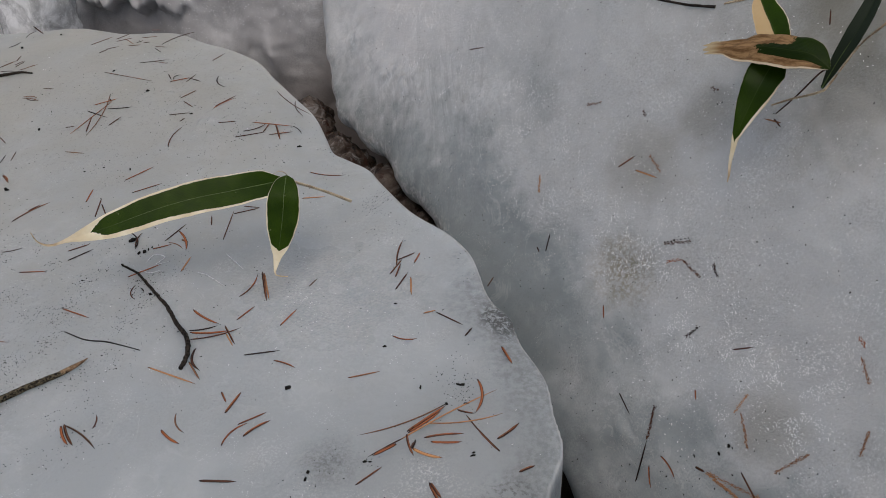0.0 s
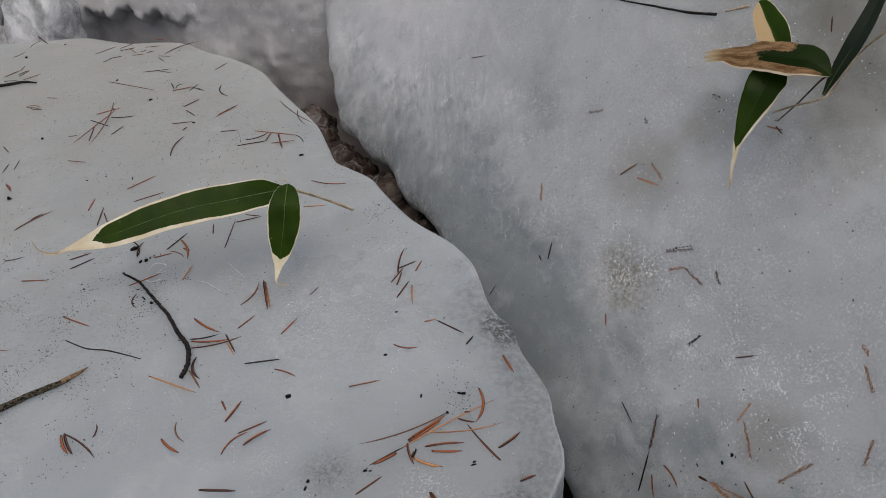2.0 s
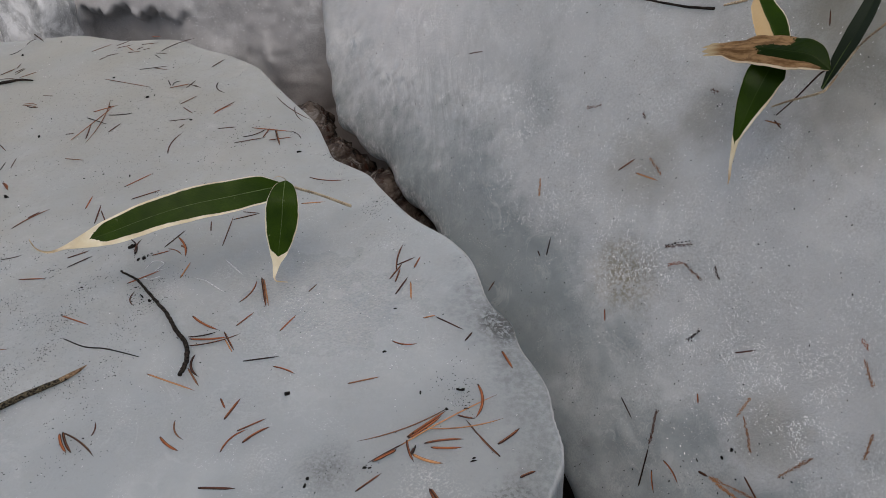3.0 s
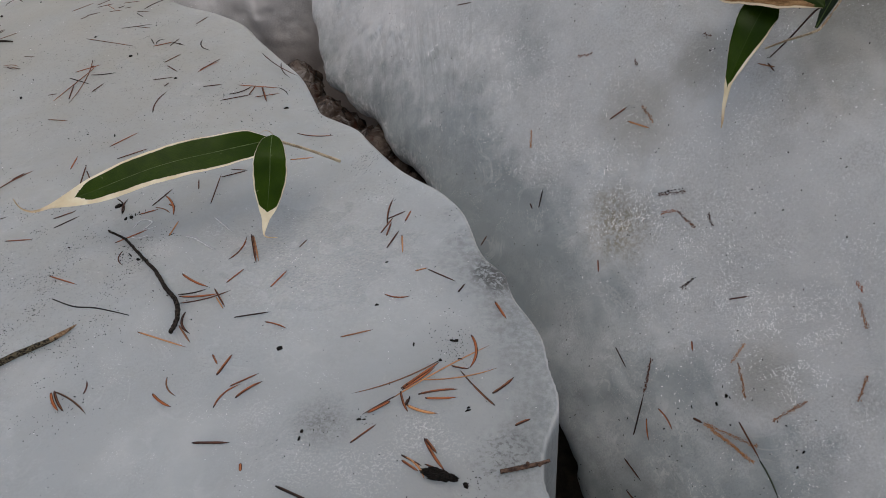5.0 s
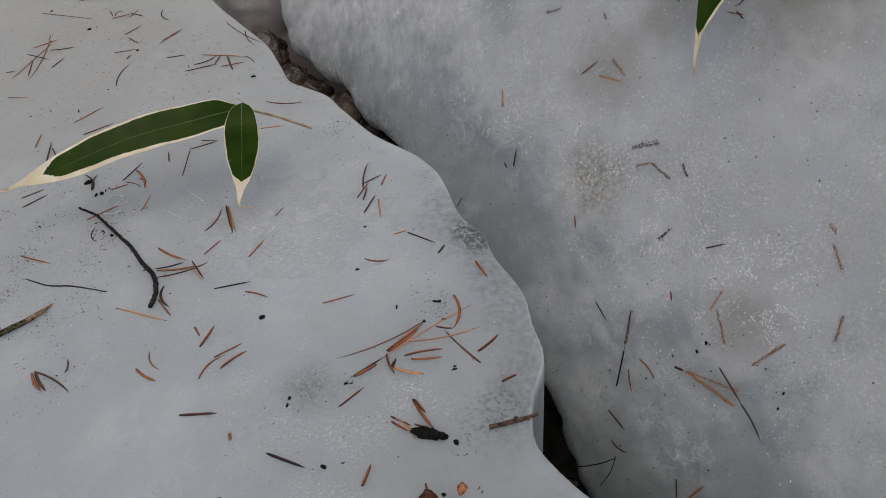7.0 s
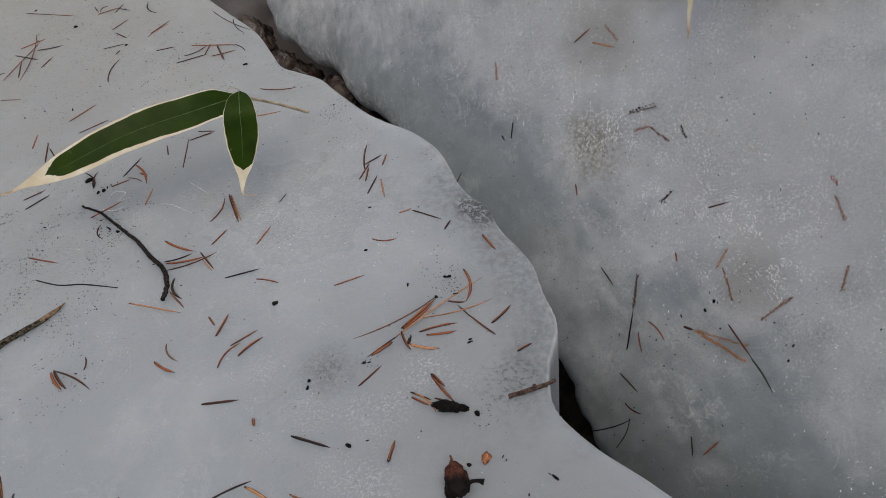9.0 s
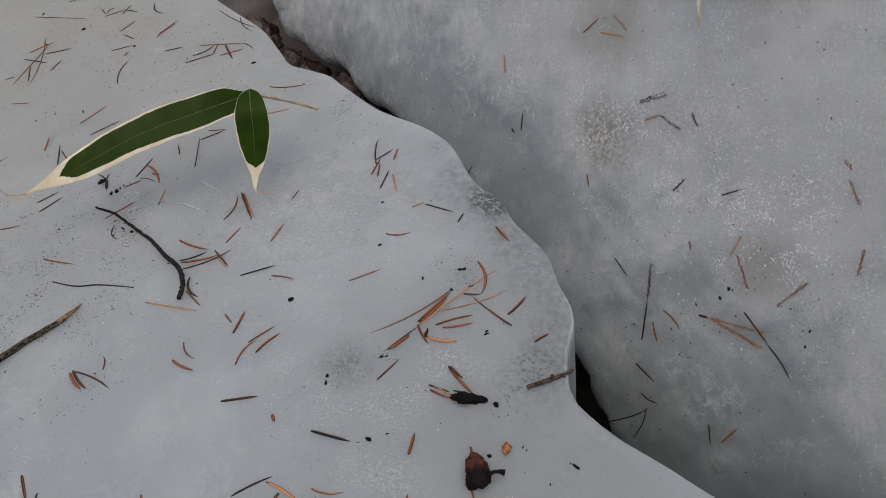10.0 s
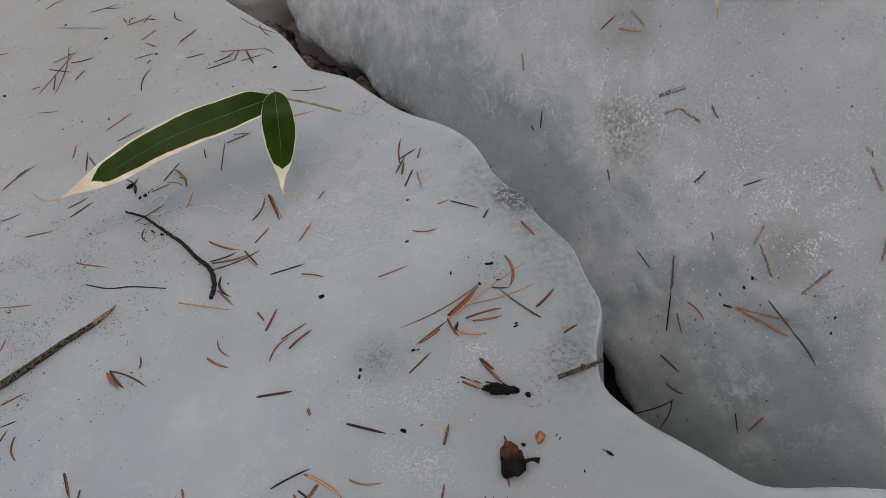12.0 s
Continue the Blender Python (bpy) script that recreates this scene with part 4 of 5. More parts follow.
for a, b, size in ((-0.1114, 0.0099, 0.0022), (-0.1111, 0.0124, 0.003), (-0.1102, 0.0151, 0.0024), (-0.1103, 0.0176, 0.0034), (-0.1095, 0.0201, 0.0026), (-0.109, 0.023, 0.002), (-0.1082, 0.0262, 0.0026), (-0.1077, 0.0291, 0.0018), (-0.0382, 0.0062, 0.0022), (-0.0395, 0.0097, 0.003), (-0.0399, 0.0128, 0.0024), (-0.0412, 0.0163, 0.0026), (-0.0416, 0.0184, 0.0018), (0.0475, -0.0113, 0.0042), (0.0456, 0.0176, 0.0044), (0.0472, 0.0199, 0.003), (0.0652, 0.0154, 0.003),
                   (0.0492, 0.0086, 0.0042), (0.0386, 0.0168, 0.003), (0.0912, 0.0613, 0.0042), (0.0998, 0.0542, 0.0036), (0.0323, -0.1178, 0.003), (0.0445, -0.0687, 0.0022), (0.0782, -0.0385, 0.002), (0.0696, 0.0499, 0.002), (0.0472, 0.0471, 0.0022), (0.0536, -0.0991, 0.0022)):
    crumb(a, b, (size * 0.6, size * (0.35 + 0.15 * math.sin(a * 5000)), size * 0.25), CRUMB, "black crumb of rotten bark on the icy bank", "crumb", "bark_crumb", int(a * 900) % 23, a * 3000, far_face)


SCRATCH = bark_material("white_crack", (0.72, 0.74, 0.75), (0.52, 0.54, 0.55), 500)


# -- fallen needles
def needle(face, u, v, length, turn, bend, width, material):
    """A fallen conifer needle lying on a face."""
    n, sides = 14, 8
    verts, faces, over = [], [], []
    for i in range(n):
        s = i / (n - 1)
        taper = min(1.0, 0.5 + 5 * s) * (1.0 if s < 0.7 else max(0.1, 1 - 0.9 * ((s - 0.7) / 0.3) ** 1.7))
        r = max(width, 0.0008) * 0.67 * taper
        for k in range(sides):
            a = 2 * math.pi * k / sides
            verts.append(((s - 0.5) * length, bend * length * (4 * s * (1 - s) - 0.5) + r * math.cos(a), r * 0.5 * math.sin(a) * (0.7 if k == 2 else 1)))
            over.append((math.cos(a), s))
    for i in range(n - 1):
        for k in range(sides):
            a, b = i * sides + k, i * sides + (k + 1) % sides
            faces.append((a, b, b + sides, a + sides))
    faces += [tuple(range(sides))[::-1], tuple(range((n - 1) * sides, n * sides))]
    me = bpy.data.meshes.new("needle")
    me.from_pydata(verts, [], [q[::-1] for q in faces])
    for i, key in enumerate(("across", "along")):
        me.attributes.new(key, "FLOAT", "POINT").data.foreach_set("value", np.array(over, np.float32)[:, i].copy())
    me.shade_smooth()
    me.materials.append(material)
    ob = new("needle", me)
    c, s = math.cos(radians(turn)), math.sin(radians(turn))
    h = length * 0.4
    a, b, side = (Vector(face.at(u + dx, v + dy, 0, False)[0]) for dx, dy in ((-c * h, -s * h), (c * h, s * h), (-s * 0.004, c * 0.004)))
    mid = Vector(face.at(u, v, 0, False)[0])
    top = Vector(face.n)
    x = (b - a).normalized()
    y = top.cross(x).normalized()
    if y.dot(side - mid) < 0:
        y = -y
    z = x.cross(y)
    rnd = random.Random(int((u + v) * 1e5))
    ob.matrix_world = Matrix.Translation((a + b) * 0.25 + mid * 0.5 + top * (width * 0.35 + rnd.random() * 0.0004)) @ Matrix((x, y, z)).transposed().to_4x4()
    kinds = {"rust_needle": "rust-red", "orange_needle": "pale orange", "brown_needle": "thin brown", "dark_needle": "dark brown", "green_needle": "dark green"}
    where = "smooth slab" if face is near_face else "icy bank"
    return tagged(ob, f"fallen {kinds[material.name]} conifer needle lying on the {where}", "needle", f"fallen needles on the {where}")


def frozen_needle(face, u, v, length, turn, material):
    """A needle seen in pieces where it lies under a crust of bubbles."""
    bm, rnd = bmesh.new(), random.Random(int((u - v) * 1e5))
    c, s = math.cos(radians(turn)), math.sin(radians(turn))
    n = max(12, int(length / 0.00022))
    for i in range(n):
        k = (i + rnd.random()) / n - 0.5
        w = rnd.gauss(0, 0.0006)
        if rnd.random() < 0.12:
            continue
        p = Vector(face.at(u + c * k * length - s * w, v + s * k * length + c * w, 0.0006, False)[0])
        d = (Vector(face.u) * (c + rnd.gauss(0, 0.5)) + Vector(face.v) * (s + rnd.gauss(0, 0.5))).normalized() * rnd.uniform(0.0003, 0.0011)
        tube(bm, [p - d, p, p + d], [0.0001, rnd.uniform(0.00015, 0.00042), 0.0001], 5, 0.5)
    ob = part("frozen_needle", bm, material)
    spread = np.random.RandomState(int(abs(u - v) * 1e5))
    for key, low, high in (("across", -0.75, 0.75), ("along", -0.05, 0.99)):
        ob.data.attributes.new(key, "FLOAT", "POINT").data.foreach_set("value", spread.uniform(low, high, len(ob.data.vertices)).astype(np.float32))
    return tagged(ob, "conifer needle frozen under a crust of bubbles", "needle", "needles frozen into the bank")


needle(near_face, -0.4254, 0.9414, 0.0155, 66, 0.15, 0.0006, DARK)
needle(near_face, -0.4331, 0.9173, 0.0160, 57, -0.10, 0.0006, DARK)
needle(near_face, -0.4038, 0.8687, 0.0153, 68, 0.00, 0.0006, BROWN)
needle(near_face, -0.4114, 0.8814, 0.0122, 93, 0.00, 0.0006, DARK)
needle(near_face, -0.4173, 0.8686, 0.0173, 51, 0.00, 0.0006, BROWN)
needle(near_face, -0.3914, 0.8632, 0.0208, 44, 0.00, 0.0006, BROWN)
needle(near_face, -0.3552, 0.7924, 0.0222, -19, 0.10, 0.0006, BROWN)
needle(near_face, -0.3442, 0.8116, 0.0142, -11, 0.00, 0.0006, BROWN)
needle(near_face, -0.3258, 0.9167, 0.0274, 49, 0.00, 0.0006, BROWN)
needle(near_face, -0.3049, 0.9282, 0.0198, 55, 0.00, 0.0006, DARK)
needle(near_face, -0.3000, 0.9182, 0.0184, 30, 0.00, 0.0006, RUST)
needle(near_face, -0.2916, 0.9127, 0.0205, -44, 0.00, 0.0006, RUST)
needle(near_face, -0.2722, 0.9249, 0.0185, 14, 0.00, 0.0006, RUST)
needle(near_face, -0.3141, 0.8906, 0.0102, 46, 0.00, 0.0006, DARK)
needle(near_face, -0.3068, 0.8975, 0.0143, 25, 0.00, 0.0006, DARK)
needle(near_face, -0.2825, 0.9029, 0.0139, 10, 0.00, 0.0006, BROWN)
needle(near_face, -0.2704, 0.9097, 0.0075, 22, 0.00, 0.0006, DARK)
needle(near_face, -0.2796, 0.9129, 0.0084, 47, 0.00, 0.0006, DARK)
needle(near_face, -0.2725, 0.9462, 0.0114, 2, 0.00, 0.0006, RUST)
needle(near_face, -0.2377, 0.9237, 0.0472, 52, 0.08, 0.001, DARK)
needle(near_face, -0.2499, 0.8993, 0.0143, -6, 0.00, 0.0006, BROWN)
needle(near_face, -0.2514, 0.8919, 0.0133, -41, 0.00, 0.0006, DARK)
needle(near_face, -0.2468, 0.8664, 0.0316, 14, 0.00, 0.0006, DARK)
needle(near_face, -0.2386, 0.8638, 0.0203, -17, 0.00, 0.0006, BROWN)
needle(near_face, -0.2631, 0.8308, 0.0632, -18, 0.00, 0.0006, RUST)
needle(near_face, -0.2049, 0.8271, 0.0212, 22, 0.00, 0.001, RUST)
needle(near_face, -0.1892, 0.8269, 0.0188, -27, 0.00, 0.0006, DARK)
needle(near_face, -0.1940, 0.8305, 0.0158, 67, 0.00, 0.0006, DARK)
needle(near_face, -0.2179, 0.8320, 0.0128, -59, 0.00, 0.0006, DARK)
needle(near_face, -0.2111, 0.8329, 0.0124, 58, 0.30, 0.0006, DARK)
needle(near_face, -0.1767, 0.8743, 0.0179, 60, 0.00, 0.001, DARK)
needle(near_face, -0.1603, 0.8211, 0.0241, -58, -0.20, 0.001, DARK)
needle(near_face, -0.1871, 0.7997, 0.0195, 48, 0.00, 0.001, BROWN)
needle(near_face, -0.1824, 0.7817, 0.0166, -38, 0.00, 0.001, DARK)
needle(near_face, -0.1467, 0.7843, 0.0246, 43, 0.06, 0.0006, RUST)
needle(near_face, -0.1866, 0.7655, 0.0212, 13, 0.00, 0.0006, DARK)
needle(near_face, -0.1808, 0.7552, 0.0068, 60, 0.00, 0.001, DARK)
needle(near_face, -0.2702, 0.7837, 0.0251, 30, 0.00, 0.001, RUST)
needle(near_face, -0.2670, 0.7595, 0.0796, -87, 0.05, 0.0006, BROWN)
needle(near_face, -0.2744, 0.7544, 0.0746, -108, 0.00, 0.0006, RUST)
needle(near_face, -0.2705, 0.7611, 0.0290, -25, 0.00, 0.001, DARK)
needle(near_face, -0.2507, 0.7731, 0.0250, 9, -0.05, 0.001, DARK)
needle(near_face, -0.2475, 0.7488, 0.0169, 66, 0.00, 0.001, DARK)
needle(near_face, -0.2719, 0.7431, 0.0286, 101, 0.00, 0.001, RUST)
needle(near_face, -0.2896, 0.7389, 0.0087, 14, 0.00, 0.0006, DARK)
needle(near_face, -0.2656, 0.6936, 0.0195, -5, 0.00, 0.0006, BROWN)
needle(near_face, -0.1801, 0.7264, 0.0368, 85, 0.10, 0.001, DARK)
needle(near_face, -0.1344, 0.7535, 0.0183, 10, 0.00, 0.001, RUST)
needle(near_face, -0.1059, 0.7323, 0.0305, 15, 0.00, 0.001, DARK)
needle(near_face, -0.1035, 0.7434, 0.0243, 32, -0.12, 0.001, DARK)
needle(near_face, -0.0877, 0.7490, 0.0440, -11, 0.00, 0.001, RUST)
needle(near_face, -0.0603, 0.7386, 0.0189, -51, 0.10, 0.0006, DARK)
needle(near_face, -0.0791, 0.7351, 0.0289, -69, 0.00, 0.0014, RUST)
needle(near_face, -0.0756, 0.7330, 0.0235, 10, 0.00, 0.001, RUST)
needle(near_face, -0.0924, 0.7439, 0.0157, 78, 0.00, 0.001, RUST)
needle(near_face, -0.0741, 0.7834, 0.0614, -43, -0.05, 0.0006, DARK)
needle(near_face, -0.0677, 0.7748, 0.0288, -63, -0.10, 0.0006, DARK)
needle(near_face, -0.0186, 0.6669, 0.0340, -7, -0.08, 0.001, RUST)
needle(near_face, -0.0240, 0.6315, 0.0205, 11, 0.00, 0.001, ORANGE)
needle(near_face, -0.1921, 0.6641, 0.0304, 54, 0.00, 0.001, RUST)
needle(near_face, -0.1771, 0.6420, 0.0277, 39, 0.00, 0.001, RUST)
needle(near_face, -0.2232, 0.6261, 0.0197, 94, 0.00, 0.001, RUST)
needle(near_face, -0.2089, 0.6101, 0.0247, 98, 0.00, 0.001, DARK)
needle(near_face, -0.2028, 0.6071, 0.0175, -57, 0.00, 0.0006, DARK)
needle(near_face, -0.2663, 0.6024, 0.0351, 52, 0.05, 0.001, RUST)
needle(near_face, -0.2655, 0.6079, 0.0115, 53, 0.00, 0.001, DARK)
needle(near_face, -0.3241, 0.6888, 0.0163, 98, 0.00, 0.0006, BROWN)
needle(near_face, -0.3127, 0.6499, 0.0162, -46, 0.00, 0.001, RUST)
needle(near_face, -0.3486, 0.7160, 0.0160, -44, 0.00, 0.0006, DARK)
needle(near_face, -0.0886, 0.5915, 0.0377, 91, 0.00, 0.0006, BROWN)
needle(near_face, -0.0779, 0.6103, 0.0217, 24, 0.00, 0.001, RUST)
needle(near_face, -0.1296, 0.5784, 0.0243, 62, 0.00, 0.001, DARK)
needle(near_face, -0.1197, 0.5690, 0.0254, -61, 0.10, 0.0014, RUST)
needle(near_face, -0.1593, 0.5696, 0.0192, 94, 0.10, 0.001, DARK)
needle(near_face, -0.1045, 0.5964, 0.0134, 104, 0.00, 0.0006, DARK)
needle(near_face, -0.2295, 0.5268, 0.0218, 4, 0.00, 0.001, RUST)
needle(near_face, -0.1988, 0.5481, 0.0216, 46, 0.00, 0.001, DARK)
needle(near_face, -0.2039, 0.5568, 0.0180, 38, 0.00, 0.001, RUST)
needle(near_face, -0.1406, 0.5328, 0.0270, 39, 0.00, 0.001, RUST)
needle(near_face, -0.1100, 0.5425, 0.0186, 82, 0.00, 0.001, ORANGE)
needle(near_face, -0.0515, 0.5185, 0.0293, 77, -0.10, 0.001, RUST)
needle(near_face, -0.0405, 0.5184, 0.0382, -71, 0.00, 0.0014, RUST)
needle(near_face, -0.0388, 0.5185, 0.0354, -70, 0.00, 0.001, ORANGE)
needle(near_face, -0.0037, 0.5251, 0.0105, 63, 0.00, 0.0006, DARK)
needle(near_face, -0.1754, 0.4823, 0.0281, -22, 0.00, 0.001, RUST)
needle(near_face, -0.1404, 0.5068, 0.0173, -70, -0.20, 0.0006, DARK)
needle(near_face, -0.0760, 0.4820, 0.0276, -31, -0.05, 0.0014, RUST)
needle(near_face, -0.0467, 0.4870, 0.0175, 56, 0.00, 0.001, RUST)
needle(near_face, -0.0140, 0.4840, 0.0202, 66, 0.00, 0.001, RUST)
needle(near_face, -0.0740, 0.4701, 0.0205, 17, -0.06, 0.001, DARK)
needle(near_face, -0.0684, 0.4666, 0.0280, 7, -0.05, 0.0014, RUST)
needle(near_face, -0.0631, 0.4649, 0.0366, 22, -0.06, 0.001, RUST)
needle(near_face, -0.0529, 0.4649, 0.0216, -56, 0.00, 0.001, RUST)
needle(near_face, -0.0518, 0.4602, 0.0145, -55, 0.00, 0.0006, ORANGE)
needle(near_face, -0.0708, 0.4394, 0.0223, -66, -0.18, 0.0014, DARK)
needle(near_face, -0.0682, 0.4297, 0.0208, -52, 0.00, 0.001, BROWN)
needle(near_face, -0.0249, 0.4476, 0.0257, 9, 0.00, 0.001, DARK)
needle(near_face, -0.0063, 0.4374, 0.0176, -21, 0.05, 0.001, RUST)
needle(near_face, -0.0829, 0.4252, 0.0411, -20, 0.00, 0.001, ORANGE)
needle(near_face, 0.0498, 0.4309, 0.0221, 18, 0.00, 0.001, ORANGE)
needle(near_face, -0.0408, 0.4068, 0.0097, -57, 0.00, 0.001, RUST)
needle(near_face, -0.0334, 0.4029, 0.0183, 69, 0.00, 0.0014, RUST)
needle(near_face, -0.0178, 0.3914, 0.0198, 32, 0.00, 0.001, RUST)
needle(near_face, -0.0272, 0.3797, 0.0224, 54, 0.14, 0.001, RUST)
needle(near_face, -0.0133, 0.3843, 0.0198, 41, 0.06, 0.0014, RUST)
needle(near_face, -0.0656, 0.3855, 0.0180, -56, -0.15, 0.0006, BROWN)
needle(near_face, -0.0678, 0.3748, 0.0187, -34, -0.06, 0.0014, RUST)
needle(near_face, -0.1375, 0.3729, 0.0174, -53, -0.06, 0.0014, RUST)
needle(near_face, -0.1348, 0.3734, 0.0198, -52, -0.05, 0.0014, RUST)
needle(near_face, -0.1260, 0.3732, 0.0320, -32, 0.06, 0.001, BROWN)
needle(near_face, -0.1206, 0.3845, 0.0109, 99, -0.10, 0.0006, DARK)
needle(near_face, -0.0273, 0.3438, 0.0229, 2, 0.00, 0.0014, DARK)
needle(near_face, 0.0639, 0.3529, 0.0194, 42, 0.00, 0.001, RUST)
needle(near_face, 0.1054, 0.3456, 0.0121, -53, 0.00, 0.0014, RUST)
needle(near_face, 0.0736, 0.4651, 0.0180, -6, -0.12, 0.001, RUST)
needle(near_face, 0.0585, 0.5434, 0.0192, 66, 0.00, 0.001, RUST)
needle(near_face, 0.0652, 0.5552, 0.0158, 32, 0.00, 0.001, DARK)
needle(near_face, 0.0741, 0.5532, 0.0137, 75, 0.00, 0.001, RUST)
needle(near_face, 0.0605, 0.5389, 0.0158, 82, 0.00, 0.001, RUST)
needle(near_face, 0.0648, 0.5264, 0.0199, 68, 0.00, 0.001, DARK)
needle(near_face, 0.0725, 0.5203, 0.0203, -83, 0.00, 0.001, ORANGE)
needle(near_face, 0.0889, 0.4924, 0.0093, 19, 0.00, 0.001, ORANGE)
needle(near_face, 0.1041, 0.4857, 0.0241, -32, 0.00, 0.001, DARK)
needle(near_face, 0.1459, 0.4528, 0.0170, -63, 0.00, 0.0014, RUST)
needle(near_face, 0.1185, 0.4732, 0.0095, 60, 0.00, 0.001, DARK)
needle(near_face, 0.1073, 0.3401, 0.0250, -58, -0.03, 0.0014, RUST)
needle(near_face, 0.0973, 0.3320, 0.0197, -49, 0.12, 0.001, ORANGE)
needle(near_face, 0.1101, 0.3308, 0.0166, -22, 0.00, 0.001, RUST)
needle(near_face, 0.1102, 0.2922, 0.0073, -77, 0.00, 0.001, RUST)
needle(near_face, 0.1082, 0.2684, 0.0081, -86, 0.00, 0.001, RUST)
needle(near_face, 0.0764, 0.3008, 0.0144, 73, 0.00, 0.0014, RUST)
needle(near_face, 0.0719, 0.2662, 0.0086, 77, 0.00, 0.001, RUST)
needle(near_face, 0.0295, 0.3112, 0.0255, -23, 0.00, 0.0014, DARK)
needle(near_face, 0.0286, 0.2765, 0.0192, -14, -0.10, 0.001, ORANGE)
needle(near_face, -0.0145, 0.2861, 0.0250, 22, 0.03, 0.001, DARK)
needle(near_face, 0.0052, 0.2782, 0.0295, -40, 0.05, 0.0014, ORANGE)
needle(near_face, -0.0109, 0.2727, 0.0063, -63, 0.00, 0.001, RUST)
needle(near_face, -0.0020, 0.2744, 0.0121, -123, 0.00, 0.0014, RUST)
needle(near_face, -0.0064, 0.2743, 0.0097, -43, 0.00, 0.001, DARK)
needle(near_face, -0.0053, 0.3275, 0.0054, -77, 0.00, 0.0014, RUST)
needle(near_face, -0.1522, 0.3029, 0.0190, -67, 0.00, 0.0014, RUST)
needle(near_face, -0.1429, 0.2955, 0.0061, -90, 0.00, 0.001, GREEN)
needle(near_face, -0.0776, 0.2842, 0.0089, -76, 0.00, 0.001, RUST)
needle(near_face, -0.2051, 0.3713, 0.0167, 23, 0.00, 0.001, RUST)
needle(near_face, -0.2024, 0.3528, 0.0113, 15, 0.00, 0.0006, DARK)
needle(near_face, -0.2042, 0.3429, 0.0101, 67, 0.00, 0.001, RUST)
needle(near_face, -0.1939, 0.3330, 0.0194, -72, -0.15, 0.001, RUST)
needle(near_face, -0.2277, 0.4554, 0.0262, -7, 0.00, 0.0006, BROWN)
needle(near_face, -0.2265, 0.4195, 0.0101, 84, 0.00, 0.001, RUST)
needle(near_face, -0.1361, 0.5615, 0.0154, 22, 0.00, 0.0010, RUST)
needle(near_face, -0.1245, 0.5635, 0.0150, -26, 0.12, 0.0008, BROWN)
needle(near_face, -0.2581, 0.5510, 0.0164, 21, -0.06, 0.0008, DARK)
needle(near_face, -0.1450, 0.7884, 0.0245, 45, 0.00, 0.0009, RUST)
needle(near_face, -0.4187, 0.8675, 0.0168, 53, 0.00, 0.0008, DARK)
needle(near_face, -0.4058, 0.8719, 0.0126, 57, 0.00, 0.0008, RUST)
needle(near_face, -0.3324, 0.6838, 0.0142, 94, 0.00, 0.0008, DARK)
needle(near_face, -0.3134, 0.6519, 0.0136, -47, 0.10, 0.0010, RUST)
needle(near_face, -0.3574, 0.7966, 0.0186, -12, 0.15, 0.0008, BROWN)
needle(near_face, -0.3537, 0.7914, 0.0179, -15, -0.15, 0.0008, DARK)
needle(near_face, -0.0747, 0.6157, 0.0152, -5, 0.00, 0.0008, RUST)
needle(near_face, -0.4108, 0.8530, 0.0179, 3, 0.08, 0.0008, DARK)
needle(near_face, -0.4190, 0.9501, 0.0288, -42, 0.00, 0.0014, DARK)
needle(near_face, -0.1615, 0.5691, 0.0247, -62, 0.15, 0.0010, DARK)
needle(near_face, -0.1189, 0.5686, 0.0068, -26, 0.00, 0.0014, BROWN)
needle(near_face, 0.0939, 0.3326, 0.0126, -34, 0.00, 0.0012, RUST)
needle(near_face, 0.0944, 0.3362, 0.0144, -29, 0.00, 0.0010, DARK)
needle(near_face, 0.0587, 0.5611, 0.0318, 87, 0.05, 0.0010, RUST)
needle(far_face, -0.0764, -0.0602, 0.0104, -14, 0.00, 0.0010, RUST)
needle(near_face, 0.0802, 0.3938, 0.0607, -152, 0.05, 0.0008, BROWN)
needle(near_face, 0.1088, 0.4011, 0.0750, 36, 0.02, 0.0008, ORANGE)
needle(near_face, 0.0953, 0.3972, 0.0320, 44, 0.00, 0.0014, RUST)
needle(near_face, 0.0946, 0.3941, 0.0269, 44, -0.02, 0.0012, RUST)
needle(near_face, 0.0712, 0.3711, 0.0165, -145, 0.00, 0.0016, RUST)
needle(near_face, 0.0707, 0.3726, 0.0230, -143, 0.00, 0.0008, DARK)
needle(near_face, 0.1192, 0.3969, 0.0518, 11, -0.06, 0.0008, ORANGE)
needle(near_face, 0.1245, 0.3954, 0.0139, 126, 0.00, 0.0008, BROWN)
needle(near_face, 0.1347, 0.3830, 0.0234, 132, 0.02, 0.0011, RUST)
needle(near_face, 0.1283, 0.4162, 0.0280, -91, 0.14, 0.0014, RUST)
needle(near_face, 0.1202, 0.4034, 0.0115, -12, -0.04, 0.0011, RUST)
needle(near_face, 0.1073, 0.3844, 0.0251, 10, 0.04, 0.0013, RUST)
needle(near_face, 0.1092, 0.3794, 0.0195, 3, -0.03, 0.0013, RUST)
needle(near_face, 0.0864, 0.3759, 0.0166, -69, -0.05, 0.0012, RUST)
needle(near_face, 0.0979, 0.3700, 0.0199, -16, -0.07, 0.0016, ORANGE)
needle(near_face, 0.1480, 0.3899, 0.0188, 44, -0.03, 0.0014, RUST)
needle(near_face, 0.1597, 0.3637, 0.0109, 28, 0.03, 0.0013, RUST)
needle(near_face, 0.0886, 0.3759, 0.0053, 71, 0.00, 0.0016, DARK)

